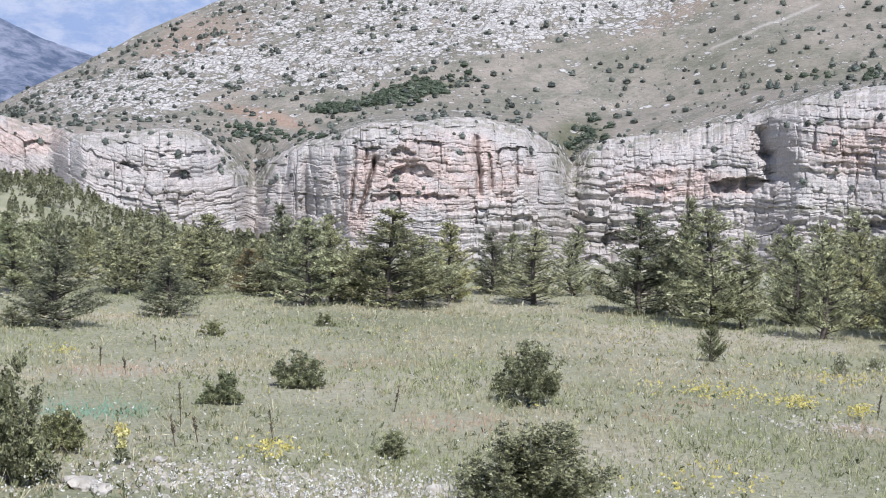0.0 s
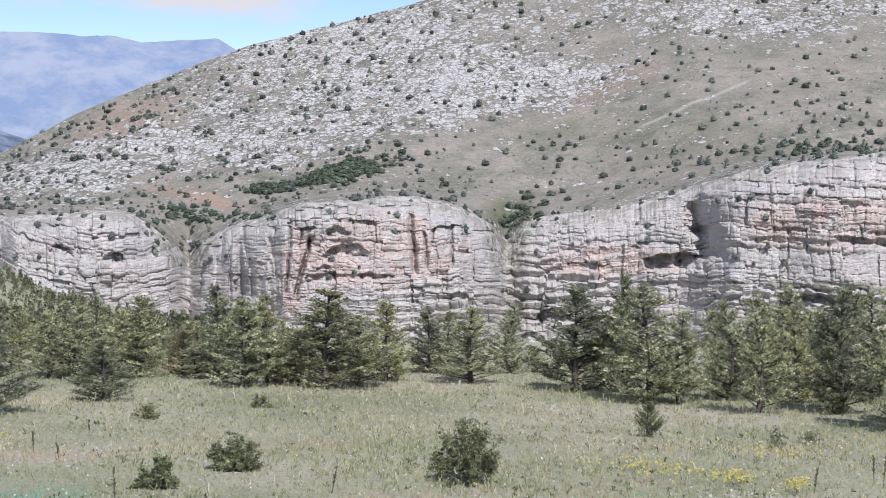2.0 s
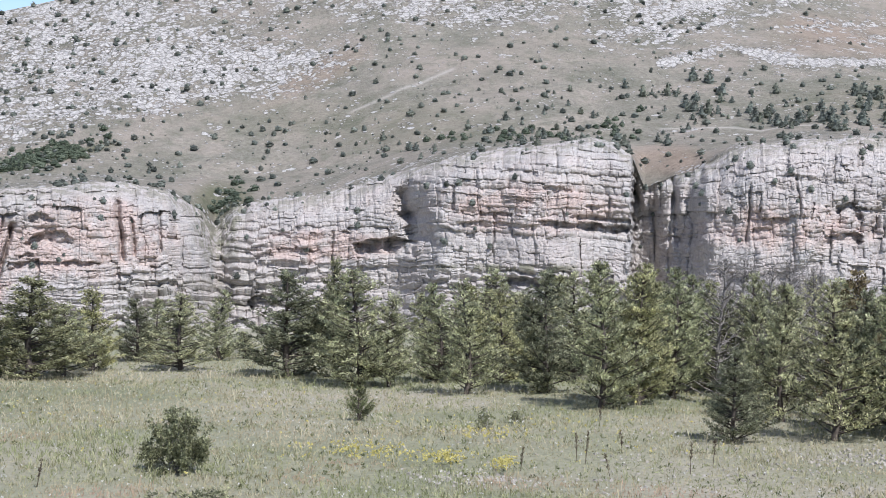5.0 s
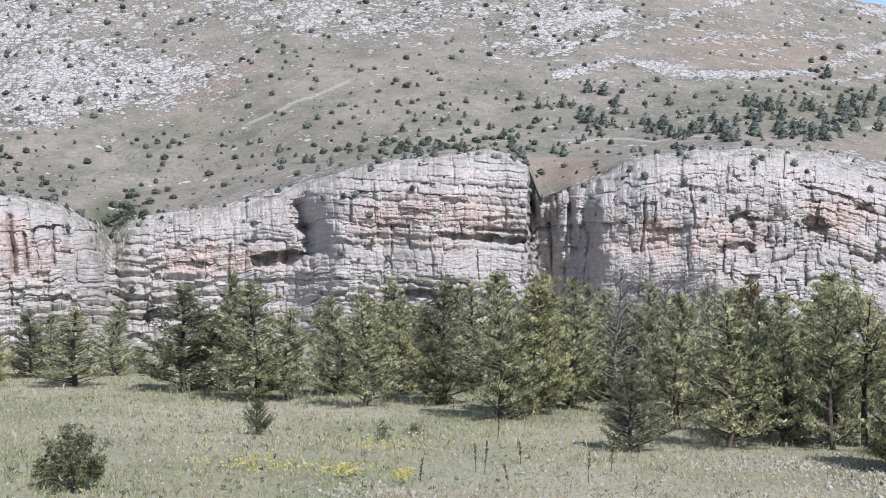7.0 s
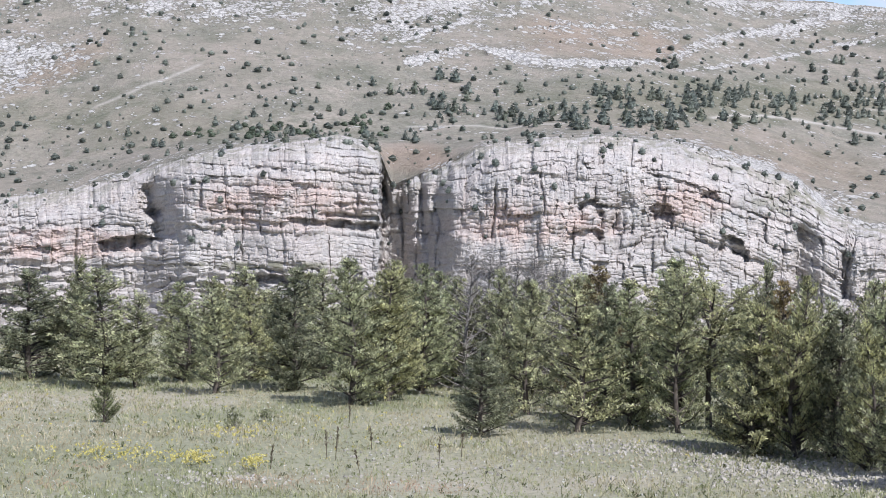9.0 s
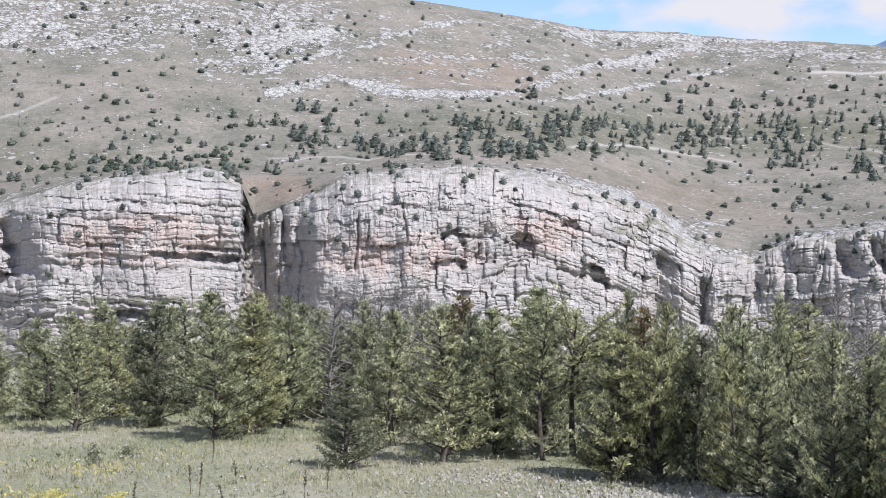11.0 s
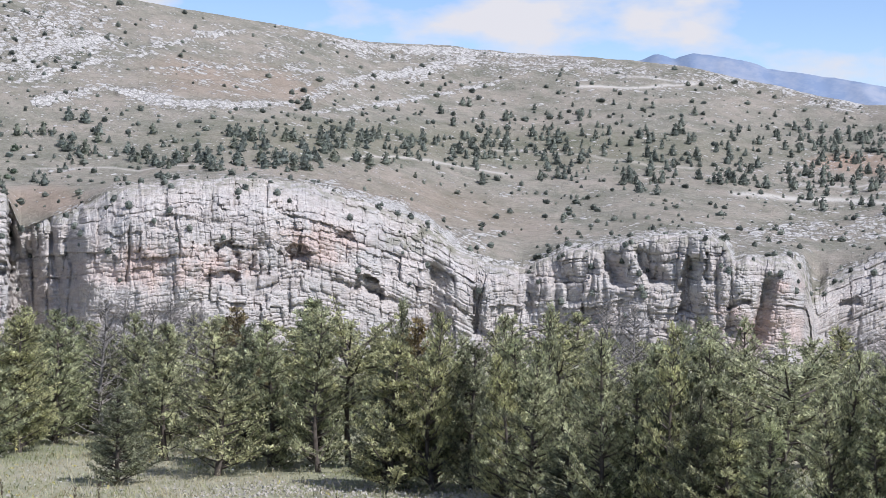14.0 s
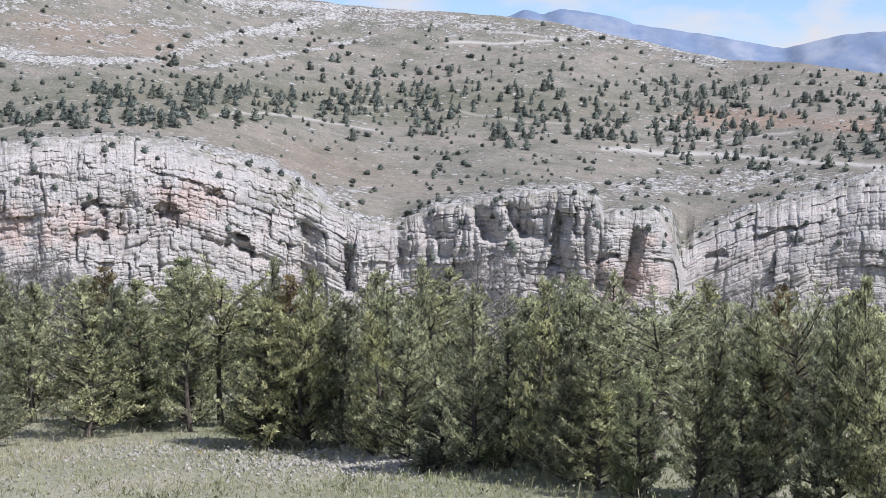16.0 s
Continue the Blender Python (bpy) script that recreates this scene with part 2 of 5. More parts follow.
def hill_material():
    """Dry grass and thin soil with pale rock breaking through."""
    m, nt, b = material("dry_hillside")
    n = Nodes(nt)
    p = n.coords()
    fine = n.noise(p, 0.8, 6, 0.7)
    mid = n.noise(p, 0.07, 5, 0.6)
    grass = n.ramp(mid, (0.32, (0.15, 0.15, 0.12)), (0.48, (0.212, 0.202, 0.168)), (0.66, (0.278, 0.252, 0.213)))
    grass = n.mix(0.7, grass, n.ramp(fine, (0.3, V3(0.25)), (0.7, V3(0.75))), "SOFT_LIGHT")
    grass = n.mix(n.ramp(n.noise(p, 0.028, 4, 0.65), (0.45, V3(0.0)), (0.62, V3(0.55))), grass, (0.29, 0.255, 0.218))
    grass = n.mix(n.ramp(n.noise(p, 0.23, 5, 0.7), (0.5, V3(0.0)), (0.66, V3(0.6))), grass, (0.136, 0.14, 0.104))
    soil = n.ramp(fine, (0.3, (0.263, 0.176, 0.127)), (0.7, (0.367, 0.263, 0.199)))
    col = n.mix(n.attr("soil"), grass, soil)
    # scrub colour; it also draws one streak of painted cloud shadow
    green = n.ramp(fine, (0.3, (0.0559, 0.0678, 0.0279)), (0.7, (0.112, 0.127, 0.0638)))
    col = n.mix(n.attr("green"), col, green)
    col = n.mix(n.attr("track"), col, (0.463, 0.439, 0.399))
    # single stones: each cell is a stone or a gap, by how stony the slope is there
    warp = n.mix(0.5, n.coords((1, 1, 1.4)), n.node("ShaderNodeTexNoise", Vector=p, Scale=0.5, Detail=3.0).outputs["Color"], "ADD")
    patch = n.noise(p, 0.16, 5, 0.65)
    masks = []
    for scale in (0.42, 0.95):
        c = n.cells(warp, scale)
        rnd = n.node("ShaderNodeSeparateColor", Color=c.outputs["Color"]).outputs[0]
        v = n.math("ADD", n.math("MULTIPLY", n.attr("rock"), 4.0), n.math("MULTIPLY", patch, 2.0))
        masks.append(n.ramp(n.math("SUBTRACT", n.math("SUBTRACT", v, rnd), n.math("ADD", n.math("MULTIPLY", c.outputs["Distance"], 0.9), 1.76)), (0.0, V3(0.0)), (0.07, V3(1.0))))
    facet = n.node("ShaderNodeTexNoise", Vector=p, Scale=0.9, Detail=6.0, Roughness=0.7).outputs["Fac"]
    stone = n.ramp(facet, (0.36, (0.25, 0.243, 0.233)), (0.48, (0.39, 0.38, 0.36)), (0.62, (0.52, 0.507, 0.483)))
    rocky = n.mix(1.0, masks[0], masks[1], "LIGHTEN")
    # gaps between stones darkened: shadow painted into the colour, along with dirt
    joint = n.ramp(n.cells(warp, 0.42, "DISTANCE_TO_EDGE").outputs["Distance"], (0.03, V3(0.55)), (0.09, V3(0.0)))
    stony = n.ramp(n.attr("rock"), (0.30, V3(0.0)), (0.37, V3(1.0)))
    col = n.mix(rocky, col, stone)
    col = n.mix(n.mix(1.0, joint, stony, "MULTIPLY"), col, (0.12, 0.116, 0.10))
    n.colour(b, col)
    n.bump(b, n.mix(0.55, fine, rocky), 1.0, 1.4)
    return m


def meadow_material():
    m, nt, b = material("meadow_soil_and_sward")
    n = Nodes(nt)
    p = n.coords()
    big = n.noise(p, 0.13, 4, 0.6)
    fine = n.noise(p, 9.0, 6, 0.7)
    col = n.ramp(big, (0.32, (0.20, 0.212, 0.138)), (0.48, (0.268, 0.268, 0.186)), (0.66, (0.345, 0.32, 0.25)))
    col = n.mix(0.6, col, n.ramp(fine, (0.3, V3(0.2)), (0.7, V3(0.8))), "SOFT_LIGHT")
    n.colour(b, col)
    n.bump(b, fine, 0.8, 0.06)
    return m


def leaf_material(name, dark, mid, light, mottle_scale=4.0, rough=0.7):
    """Foliage: each tuft takes its own shade."""
    m, nt, b = material(name)
    n = Nodes(nt)
    g = n.node("ShaderNodeNewGeometry")
    o = n.node("ShaderNodeObjectInfo")
    c = n.ramp(g.outputs["Random Per Island"], (0.0, dark), (0.5, mid), (1.0, light))
    # some plants are yellower, others bluer and greyer
    hue = n.ramp(o.outputs["Random"], (0.0, (0.483, 0.50, 0.49)), (0.5, (0.5, 0.5, 0.5)), (1.0, (0.54, 0.525, 0.455)))
    c = n.mix(1.0, n.mix(1.0, c, hue, "MULTIPLY"), V3(2.0), "MULTIPLY")
    # patches of foliage vary from darker to lighter by noise
    mottle = n.ramp(n.noise(n.coords(), mottle_scale, 3, 0.6), (0.38, V3(0.45)), (0.50, V3(0.95)), (0.62, V3(1.4)))
    c = n.mix(1.0, c, mottle, "MULTIPLY")
    n.colour(b, c, rough)
    b.inputs["Specular IOR Level"].default_value = 0.25
    tr = n.node("ShaderNodeBsdfTranslucent", Color=c)
    mx = n.node("ShaderNodeMixShader", Fac=0.42)
    nt.links.new(b.outputs["BSDF"], mx.inputs[1])
    nt.links.new(tr.outputs["BSDF"], mx.inputs[2])
    nt.links.new(mx.outputs["Shader"], nt.nodes["Material Output"].inputs["Surface"])
    return m


def plain_material(name, a, c, scale, rough=0.9):
    m, nt, b = material(name)
    n = Nodes(nt)
    n.colour(b, n.ramp(n.noise(n.coords(), scale, 5, 0.6), (0.3, a), (0.7, c)), rough)
    return m


def mountain_material(name, a, c, haze_glow, scale):
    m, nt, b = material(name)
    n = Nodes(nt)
    # haze of the distance painted in: bluish base colour plus a faint glow
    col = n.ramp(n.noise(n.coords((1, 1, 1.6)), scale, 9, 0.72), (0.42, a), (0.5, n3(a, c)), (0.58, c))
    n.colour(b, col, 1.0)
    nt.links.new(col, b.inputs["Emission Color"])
    b.inputs["Emission Strength"].default_value = haze_glow
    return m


def n3(a, c):
    return tuple((p + q) / 2 for p, q in zip(a, c))


ROCK, HILL, MEADOW = rock_material(), hill_material(), meadow_material()
NEEDLES = leaf_material("pine_needles", (0.15, 0.157, 0.10), (0.42, 0.43, 0.26), (0.68, 0.68, 0.44))
BARK = plain_material("pine_bark", (0.055, 0.046, 0.04), (0.13, 0.112, 0.095), 14)
SHRUB = leaf_material("juniper_leaves", (0.11, 0.12, 0.072), (0.26, 0.268, 0.155), (0.50, 0.495, 0.31), 9.0)
# paler and greyer than near leaves: haze put into the leaf colour
FARLEAF = leaf_material("hillside_conifers", (0.115, 0.132, 0.118), (0.18, 0.203, 0.178), (0.25, 0.272, 0.235), 0.5)


# ---- mesh helpers ----
def mesh_from(name, verts, faces, mat, smooth=False, attrs=()):
    me = bpy.data.meshes.new(name)
    verts = np.ascontiguousarray(verts, dtype=np.float32).reshape(-1, 3)
    faces = np.ascontiguousarray(faces, dtype=np.int32)
    k = faces.shape[1]
    me.vertices.add(len(verts))
    me.vertices.foreach_set("co", verts.ravel())
    me.loops.add(faces.size)
    me.loops.foreach_set("vertex_index", faces.ravel())
    me.polygons.add(len(faces))
    me.polygons.foreach_set("loop_start", np.arange(0, faces.size, k, dtype=np.int32))
    for key, val in attrs:
        at = me.attributes.new(key, "FLOAT", "POINT")
        at.data.foreach_set("value", np.ascontiguousarray(val, dtype=np.float32).ravel())
    me.materials.append(mat)
    me.update(calc_edges=True)
    me.validate()
    me.polygons.foreach_set("use_smooth", np.full(len(me.polygons), smooth))
    return me


def sheet_faces(rows, cols, wrap=False):
    i = np.arange(rows * cols).reshape(rows, cols)
    if wrap:
        i = np.concatenate([i, i[:, :1]], 1)
    return np.stack([i[:-1, :-1], i[:-1, 1:], i[1:, 1:], i[1:, :-1]], -1).reshape(-1, 4)


def part(name, me, parent, label=""):
    ob = new(name, me)
    ob.parent = parent
    return tagged(ob, label)


# ---- ground: bank, meadow, spur, canyon floor, out to the horizon ----
def build_ground():
    r = np.concatenate([[0.01], np.geomspace(1.5, 320, 170), np.geomspace(340, 4900, 40)])
    az = np.radians(np.arange(0, 360, 1.0))
    R, A = np.meshgrid(r, az, indexing="ij")
    x, y = R * np.sin(A) + 0.37, R * np.cos(A) - 0.61
    z = ground_z(x, y)
    me = mesh_from("ground", np.stack([x, y, z], -1), sheet_faces(len(r), len(az), True)[:, ::-1], MEADOW, True)
    return tagged(new("ground", me), "dry flowering meadow falling gently to a gorge", "ground", kind="structure")


build_ground()


# ---- the cliffs across the gorge ----
DEGREE = math.radians(1) * WALL


def jag(az, el, seed, wild=1.0):
    """Uneven outlines for hollows and clefts: small shifts of a bearing and a height."""
    step = np.floor(el * 4.3 + 0.8 * vnoise(az * 1.5, el, seed))
    return az + wild * (0.26 * fbm(az * 2.6, el * 3.2, seed, 4, 0.65) + 0.16 * (hash2(step, step * 0, 5) - 0.5)), el + 0.15 * wild * fbm(az * 2.4, el * 4, seed + 50, 4, 0.65)


def recess(az, el, a0, a1, e0, e1, slope=0.0, deep=1.0, arch=0.5):
    """A hollow under an overhang, between two bearings and two heights: deepest under its roof."""
    az, el = jag(az, el, a0 * 3.1)
    mid = (a0 + a1) / 2
    e = el - slope * (az - mid)
    u = np.clip(np.abs(az - mid) / (a1 - a0) * 2, 0, 1)
    top = e1 - arch * (e1 - e0) * u ** 2
    f = np.clip((e - e0) / np.maximum(top - e0, 0.02), 0, 1)
    depth = deep * (0.75 * (e1 - e0) * DEGREE + 0.5) * (0.75 + 0.5 * vnoise(az * 3.0, el * 4.0, a1))
    return depth * sstep(0, 0.6, f) * (1 - sstep(top, top + 0.05, e)) * (1 - sstep(0.72, 1.0, u)) * (e > e0)


def notch(az, el, a0, a1, e0, e1, depth, lean=0.0):
    """A cleft whose far flank turns west, out of the sun: cut back sharply at a0, coming forward again to a1."""
    # it grows shallower toward the rim
    depth = depth * (0.3 + 0.4 * sstep(0.0, 1.1, rim_el(az) - el))
    az, el = jag(az, el, a0 * 1.7, 0.5)
    a = az - lean * (el - (e0 + e1) / 2)
    f = np.clip((a1 - a) / (a1 - a0), 0, 1)
    edge = 0.06 if a1 - a0 > 2 else 0.35 * (a1 - a0)
    return depth * f * sstep(a0 - edge, a0 + 0.5 * edge, a) * sstep(e0, e0 + 0.35, el) * (1 - sstep(e1 - 0.6, e1, el))


def cracks(az, el, a0, width, depth, lean, e0, e1):
    a = az - a0 - lean * (el - (e0 + e1) / 2) - 0.10 * fbm(el * 2.2, a0, 2, 4)
    return depth * np.exp(-((a / width) ** 2)) * sstep(e0, e0 + 0.3, el) * (1 - sstep(e1 - 0.3, e1, el))


def seam_heights(low, high, seed):
    """Bed boundaries of uneven thickness, in metres up the face."""
    rng = np.random.default_rng(seed)
    return -40 + np.cumsum(low + (high - low) * rng.uniform(size=600) ** 1.8)


def beds(s, h, seams, ratio, seed, bed_amp, block_amp, groove):
    """Layered blocks: how far the face stands back for each bed, block and open joint."""
    row = np.clip(np.searchsorted(seams, h.ravel()).reshape(h.shape), 1, len(seams) - 1)
    low, high = seams[row - 1], seams[row]
    thick = high - low
    f = (h - low) / thick
    zero = row * 0
    run = thick * ratio * (0.7 + 0.9 * hash2(row, zero, seed + 1))
    ss = s / run + 9 * hash2(row, zero, seed + 2) + 0.35 * vnoise(s / run * 0.9, row * 1.7, seed)
    col = np.floor(ss)
    fx = ss - col
    side = np.minimum(fx, 1 - fx) * run
    back = bed_amp * (hash2(row, zero, seed + 3) - 0.5) + block_amp * (hash2(row, col, seed + 4) - 0.5)
    # rounded upper edges, undercut lower ones
    fat = np.minimum(thick, 2.5)
    back = back + 0.17 * fat * sstep(0.7, 1.0, f) ** 2 + 0.10 * fat * (1 - sstep(0.0, 0.2, f)) + 0.10 * fat * np.exp(-((side / (0.2 * fat)) ** 2))
    # broken faces, each turned a little its own way
    back = back + 0.7 * block_amp * (hash2(row, col, seed + 8) - 0.5) * (fx - 0.5) + 0.5 * block_amp * (hash2(row, col, seed + 9) - 0.6) * (f - 0.5)
    gape = sstep(-0.05, 0.5, vnoise(s * 0.11, row * 2.3, seed + 6)) * (0.4 + 0.6 * hash2(row, zero, seed + 5))
    back = back + groove * gape * np.exp(-((np.minimum(f, 1 - f) * thick / 0.16) ** 2))
    upright = sstep(0.25, 0.8, hash2(row, col, seed + 7))
    return back + 0.7 * groove * upright * np.exp(-((side / 0.18) ** 2))


SEAMS = [seam_heights(4.0, 9.0, 1), seam_heights(1.1, 3.6, 2), seam_heights(0.55, 1.5, 3)]


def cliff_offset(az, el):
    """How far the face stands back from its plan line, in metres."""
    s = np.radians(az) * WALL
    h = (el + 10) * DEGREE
    # the beds' lie: a bowl in the west, gentle dips, a fold that plunges east, a broad arch in the far east
    west, mid = 1 - sstep(-7.2, -6.4, az), sstep(10.5, 12.5, az) * (1 - sstep(19.3, 19.6, az))
    fold, arch = sstep(27.5, 30.5, az) * (1 - sstep(35.3, 35.8, az)), sstep(46.9, 47.3, az)
    dip = -0.010 * (s + 57) ** 2 * west + 0.05 * (s - 95) * mid + fold * (0.28 * (s - 185) + 0.004 * np.maximum(s - 196, 0) ** 2) + 0.0055 * (s - 345) ** 2 * arch * (s < 345)
    even = np.clip(0.75 * mid * sstep(-5, -2, el) + 0.7 * arch + 0.35 * fold, 0, 1)
    fault = np.floor(s / 8.0 + 0.9 * fbm(s * 0.08, h * 0.09, 21, 3))
    small = np.floor(s / 3.1 + 0.9 * fbm(s * 0.2, h * 0.2, 25, 3))
    slip = (2.6 * (hash2(fault, fault * 0, 60) - 0.5) + 0.9 * (hash2(small, small * 0, 61) - 0.5)) * (1 - even)
    h2 = h + dip + slip + 1.6 * fbm(s * 0.03, h * 0.03, 7, 3) + (0.85 - 0.6 * even) * fbm(s * 0.25, h * 0.3, 3, 3, 0.6)
    plain = np.clip(0.62 + 0.95 * fbm(s * 0.06, h * 0.10, 33, 3), 0.12, 1.15)
    plain = plain + (0.8 - plain) * 0.6 * even
    s2 = s + 0.5 * vnoise(s * 0.3, h * 0.3, 1.5) + 0.15 * vnoise(s * 1.1, h * 1.1, 6.5)
    fluted = np.clip(blob(az, el, -4.6, -4, 1.5, 3) + blob(az, el, 20.6, -3, 1.3, 3) + 0.2 * blob(az, el, 25, -0.9, 4, 1.2) + 0.6 * blob(az, el, 38, -3, 2.5, 2) + 0.4 * blob(az, el, 43.5, -3, 3.5, 2), 0, 1)
    smooth = np.clip(blob(az, el, 16, -3.4, 3.6, 0.7) + 0.7 * arch, 0, 1)
    off = beds(s2, h2, SEAMS[0], 1.3, 10, 0.9, 1.5, 0.6) * (1 - 0.4 * fluted)
    off = off + beds(s2, h2, SEAMS[1], 1.5, 20, 0.40, 1.0, 0.75) * (1 - 0.45 * fluted) * (1 - 0.3 * smooth) * plain
    off = off + beds(s2, h2, SEAMS[2], 1.6, 30, 0.14, 0.22, 0.20) * (1 - 0.3 * smooth) * (1.25 - 0.6 * plain)
    # upright ribs and pillars
    ribs = np.abs(vnoise(s * 0.22 + 0.3 * vnoise(s * 0.3, h * 0.12, 4), h * 0.025, 8))
    pillars = np.abs(vnoise(s * 0.62 + 0.4 * vnoise(s * 0.5, h * 0.2, 6), h * 0.06, 5))
    off = off + (2.6 * (1 - ribs) ** 3 + 1.5 * (1 - pillars) ** 3) * (0.12 + 0.95 * fluted) + 2.6 * fbm(s * 0.07, h * 0.07, 2, 4, 0.55) * (1 - 0.6 * even) + 0.28 * fbm(s * 0.45, h * 0.45, 12, 3, 0.65)
    # rock slopes that climb in steps
    steps = np.clip(blob(az, el, 6.8, -4.2, 2.6, 2.2) + blob(az, el, 2.5, -5.2, 3.5, 0.9) + blob(az, el, 15, -4.9, 4.5, 0.6) + 0.6 * blob(az, el, 33.5, -2.2, 2.2, 1.0), 0, 1)
    q = h2 / 2.3 + 0.6 * fbm(s * 0.06, 3.0, 1, 3)
    off = off + steps * 2.0 * (np.floor(q) + sstep(0.55, 1.0, q - np.floor(q)) - q + 0.5)
    for cut, spots, reach in ((recess, CAVES, 1.2), (notch, NOTCHES, 2.0), (cracks, CRACKS, 2.0)):
        for spot in spots:
            near = (az > spot[0] - reach) & (az < max(spot[0], spot[1]) + reach)
            if near.any():
                off[near] = off[near] + cut(az[near], el[near], *spot)
    return off


# hollows: bearings, heights, slope, depth, arching of the roof
CAVES = [
    (-2.0, -0.3, -3.7, -3.02, 0.06, 0.8, 0.5), (-2.6, 0.6, -4.35, -4.05, 0.02, 1.0, 0.3), (-1.85, -0.95, -2.75, -2.36, 0.0, 0.9, 0.6), (-2.3, -1.7, -4.0, -3.7, 0.0, 0.8, 0.4),
    (2.6, 3.25, -3.45, -3.18, 0.0, 0.8, 0.2), (6.1, 8.3, -3.95, -3.68, 0.03, 1.0, 0.2), (5.6, 6.35, -5.95, -5.25, 0.25, 1.0, 0.5), (5.1, 5.7, -6.5, -6.15, 0.1, 1.0, 0.3),
    (9.3, 11.7, -4.05, -3.30, 0.02, 1.4, 0.3), (8.6, 11.0, -4.55, -4.35, 0.0, 0.7, 0.2), (12.8, 16.2, -2.98, -2.76, -0.02, 0.8, 0.3), (15.7, 19.5, -3.12, -2.78, -0.055, 1.7, 0.1),
    (16.9, 18.5, -2.72, -2.54, -0.06, 0.8, 0.2), (14.4, 16.0, -1.12, -0.93, -0.04, 0.8, 0.2), (14.5, 15.95, -2.2, -2.0, 0.0, 0.8, 0.2), (16.0, 17.2, -1.72, -1.5, -0.1, 0.9, 0.3),
    (14.4, 17.2, -5.26, -4.70, -0.02, 1.4, 0.1), (17.5, 19.2, -2.3, -2.15, -0.05, 0.8, 0.2), (24.1, 25.6, -1.24, -1.08, -0.06, 0.9, 0.1), (26.2, 27.2, -2.55, -2.05, -0.25, 0.9, 0.7),
    (25.7, 27.1, -3.5, -3.05, 0.02, 1.0, 0.3), (23.3, 24.1, -3.15, -2.9, 0.0, 0.8, 0.3), (28.7, 29.5, -2.8, -2.05, -0.2, 0.9, 0.6), (28.3, 30.7, -1.4, -1.2, -0.29, 0.9, 0.1),
    (30.45, 31.1, -2.05, -1.62, -0.1, 1.0, 0.1), (30.9, 32.2, -4.1, -3.2, -0.25, 1.0, 0.6), (33.6, 34.3, -2.2, -2.0, -0.2, 0.7, 0.3), (44.2, 45.0, -4.35, -3.98, 0.1, 1.0, 0.4), (46.0, 46.8, -4.15, -3.95, -0.1, 0.8, 0.2),
    (49.0, 51.4, -3.2, -3.05, 0.02, 0.8, 0.2), (47.9, 48.8, -4.2, -3.85, 0.15, 0.8, 0.5), (-14.6, -13.6, -2.45, -2.2, 0.0, 1.0, 0.2), (-11.4, -10.6, -3.3, -2.95, -0.3, 0.9, 0.4), (-9.6, -8.9, -3.6, -3.2, 0.1, 0.9, 0.4),
]
# clefts with shaded flanks: bearings, heights, depth, lean
NOTCHES = [
    (19.22, 21.8, -9.0, 9.0, 31.0, 0.0), (11.05, 12.0, -2.8, -1.15, 11.0, 0.0), (11.3, 12.2, -3.6, -2.0, 9.0, 0.0), (-4.95, -4.3, -6.0, -2.4, 5.0, 0.0), (-3.85, -3.45, -6.0, -2.2, 3.5, 0.0),
    (33.75, 34.6, -5.5, -2.5, 11.0, 0.06), (35.3, 35.8, -5.5, -3.4, 6.0, 0.0), (39.95, 40.8, -3.7, -1.85, 8.5, -0.42), (41.25, 42.0, -3.6, -1.8, 8.5, -0.40), (42.7, 43.3, -4.6, -2.3, 7.0, 0.16),
    (43.42, 43.62, -3.6, -1.9, 2.5, 0.0), (45.2, 45.75, -6.0, -2.9, 8.0, 0.22), (38.6, 39.1, -4.4, -2.9, 3.5, 0.0), (37.2, 37.6, -4.6, -2.8, 3.0, 0.0), (27.5, 28.0, -3.3, -1.6, 4.0, 0.35),
    (44.2, 44.5, -5.4, -4.2, 3.0, 0.0), (50.4, 50.7, -2.6, -1.9, 2.0, 0.0), (-10.2, -9.8, -3.6, -2.6, 2.0, 0.3), (-8.9, -8.5, -3.9, -3.0, 2.0, 0.3),
]
# cracks: bearing, half width, depth, lean, heights
CRACKS = [
    (-2.68, 0.07, 4.0, 0.27, -5.0, -2.6), (1.22, 0.10, 3.2, -0.09, -4.2, -1.8), (1.65, 0.06, 2.0, -0.05, -4.0, -2.4), (2.6, 0.05, 1.8, 0.0, -4.0, -2.2), (-3.2, 0.05, 2.0, 0.1, -4.9, -2.2),
    (16.75, 0.04, 1.6, -0.15, -2.9, -2.2), (14.3, 0.04, 1.2, 0.0, -4.3, -2.9), (26.05, 0.05, 1.8, 0.0, -1.1, -0.1), (24.9, 0.04, 1.2, -0.1, -2.6, -0.9), (23.2, 0.05, 1.4, 0.1, -3.6, -1.2), (8.6, 0.04, 1.3, 0.05, -4.8, -2.9),
]
CLIFF_FOOT = -6.9


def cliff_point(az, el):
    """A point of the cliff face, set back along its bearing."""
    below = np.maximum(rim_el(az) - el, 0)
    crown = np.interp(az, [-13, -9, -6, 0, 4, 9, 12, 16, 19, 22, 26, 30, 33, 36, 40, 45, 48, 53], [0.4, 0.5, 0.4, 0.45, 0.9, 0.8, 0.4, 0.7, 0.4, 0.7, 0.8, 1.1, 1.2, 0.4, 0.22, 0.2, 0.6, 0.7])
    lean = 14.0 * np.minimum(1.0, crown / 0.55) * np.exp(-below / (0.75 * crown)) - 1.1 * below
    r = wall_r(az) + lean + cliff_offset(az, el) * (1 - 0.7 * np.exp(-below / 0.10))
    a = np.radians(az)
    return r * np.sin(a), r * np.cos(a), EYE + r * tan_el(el)


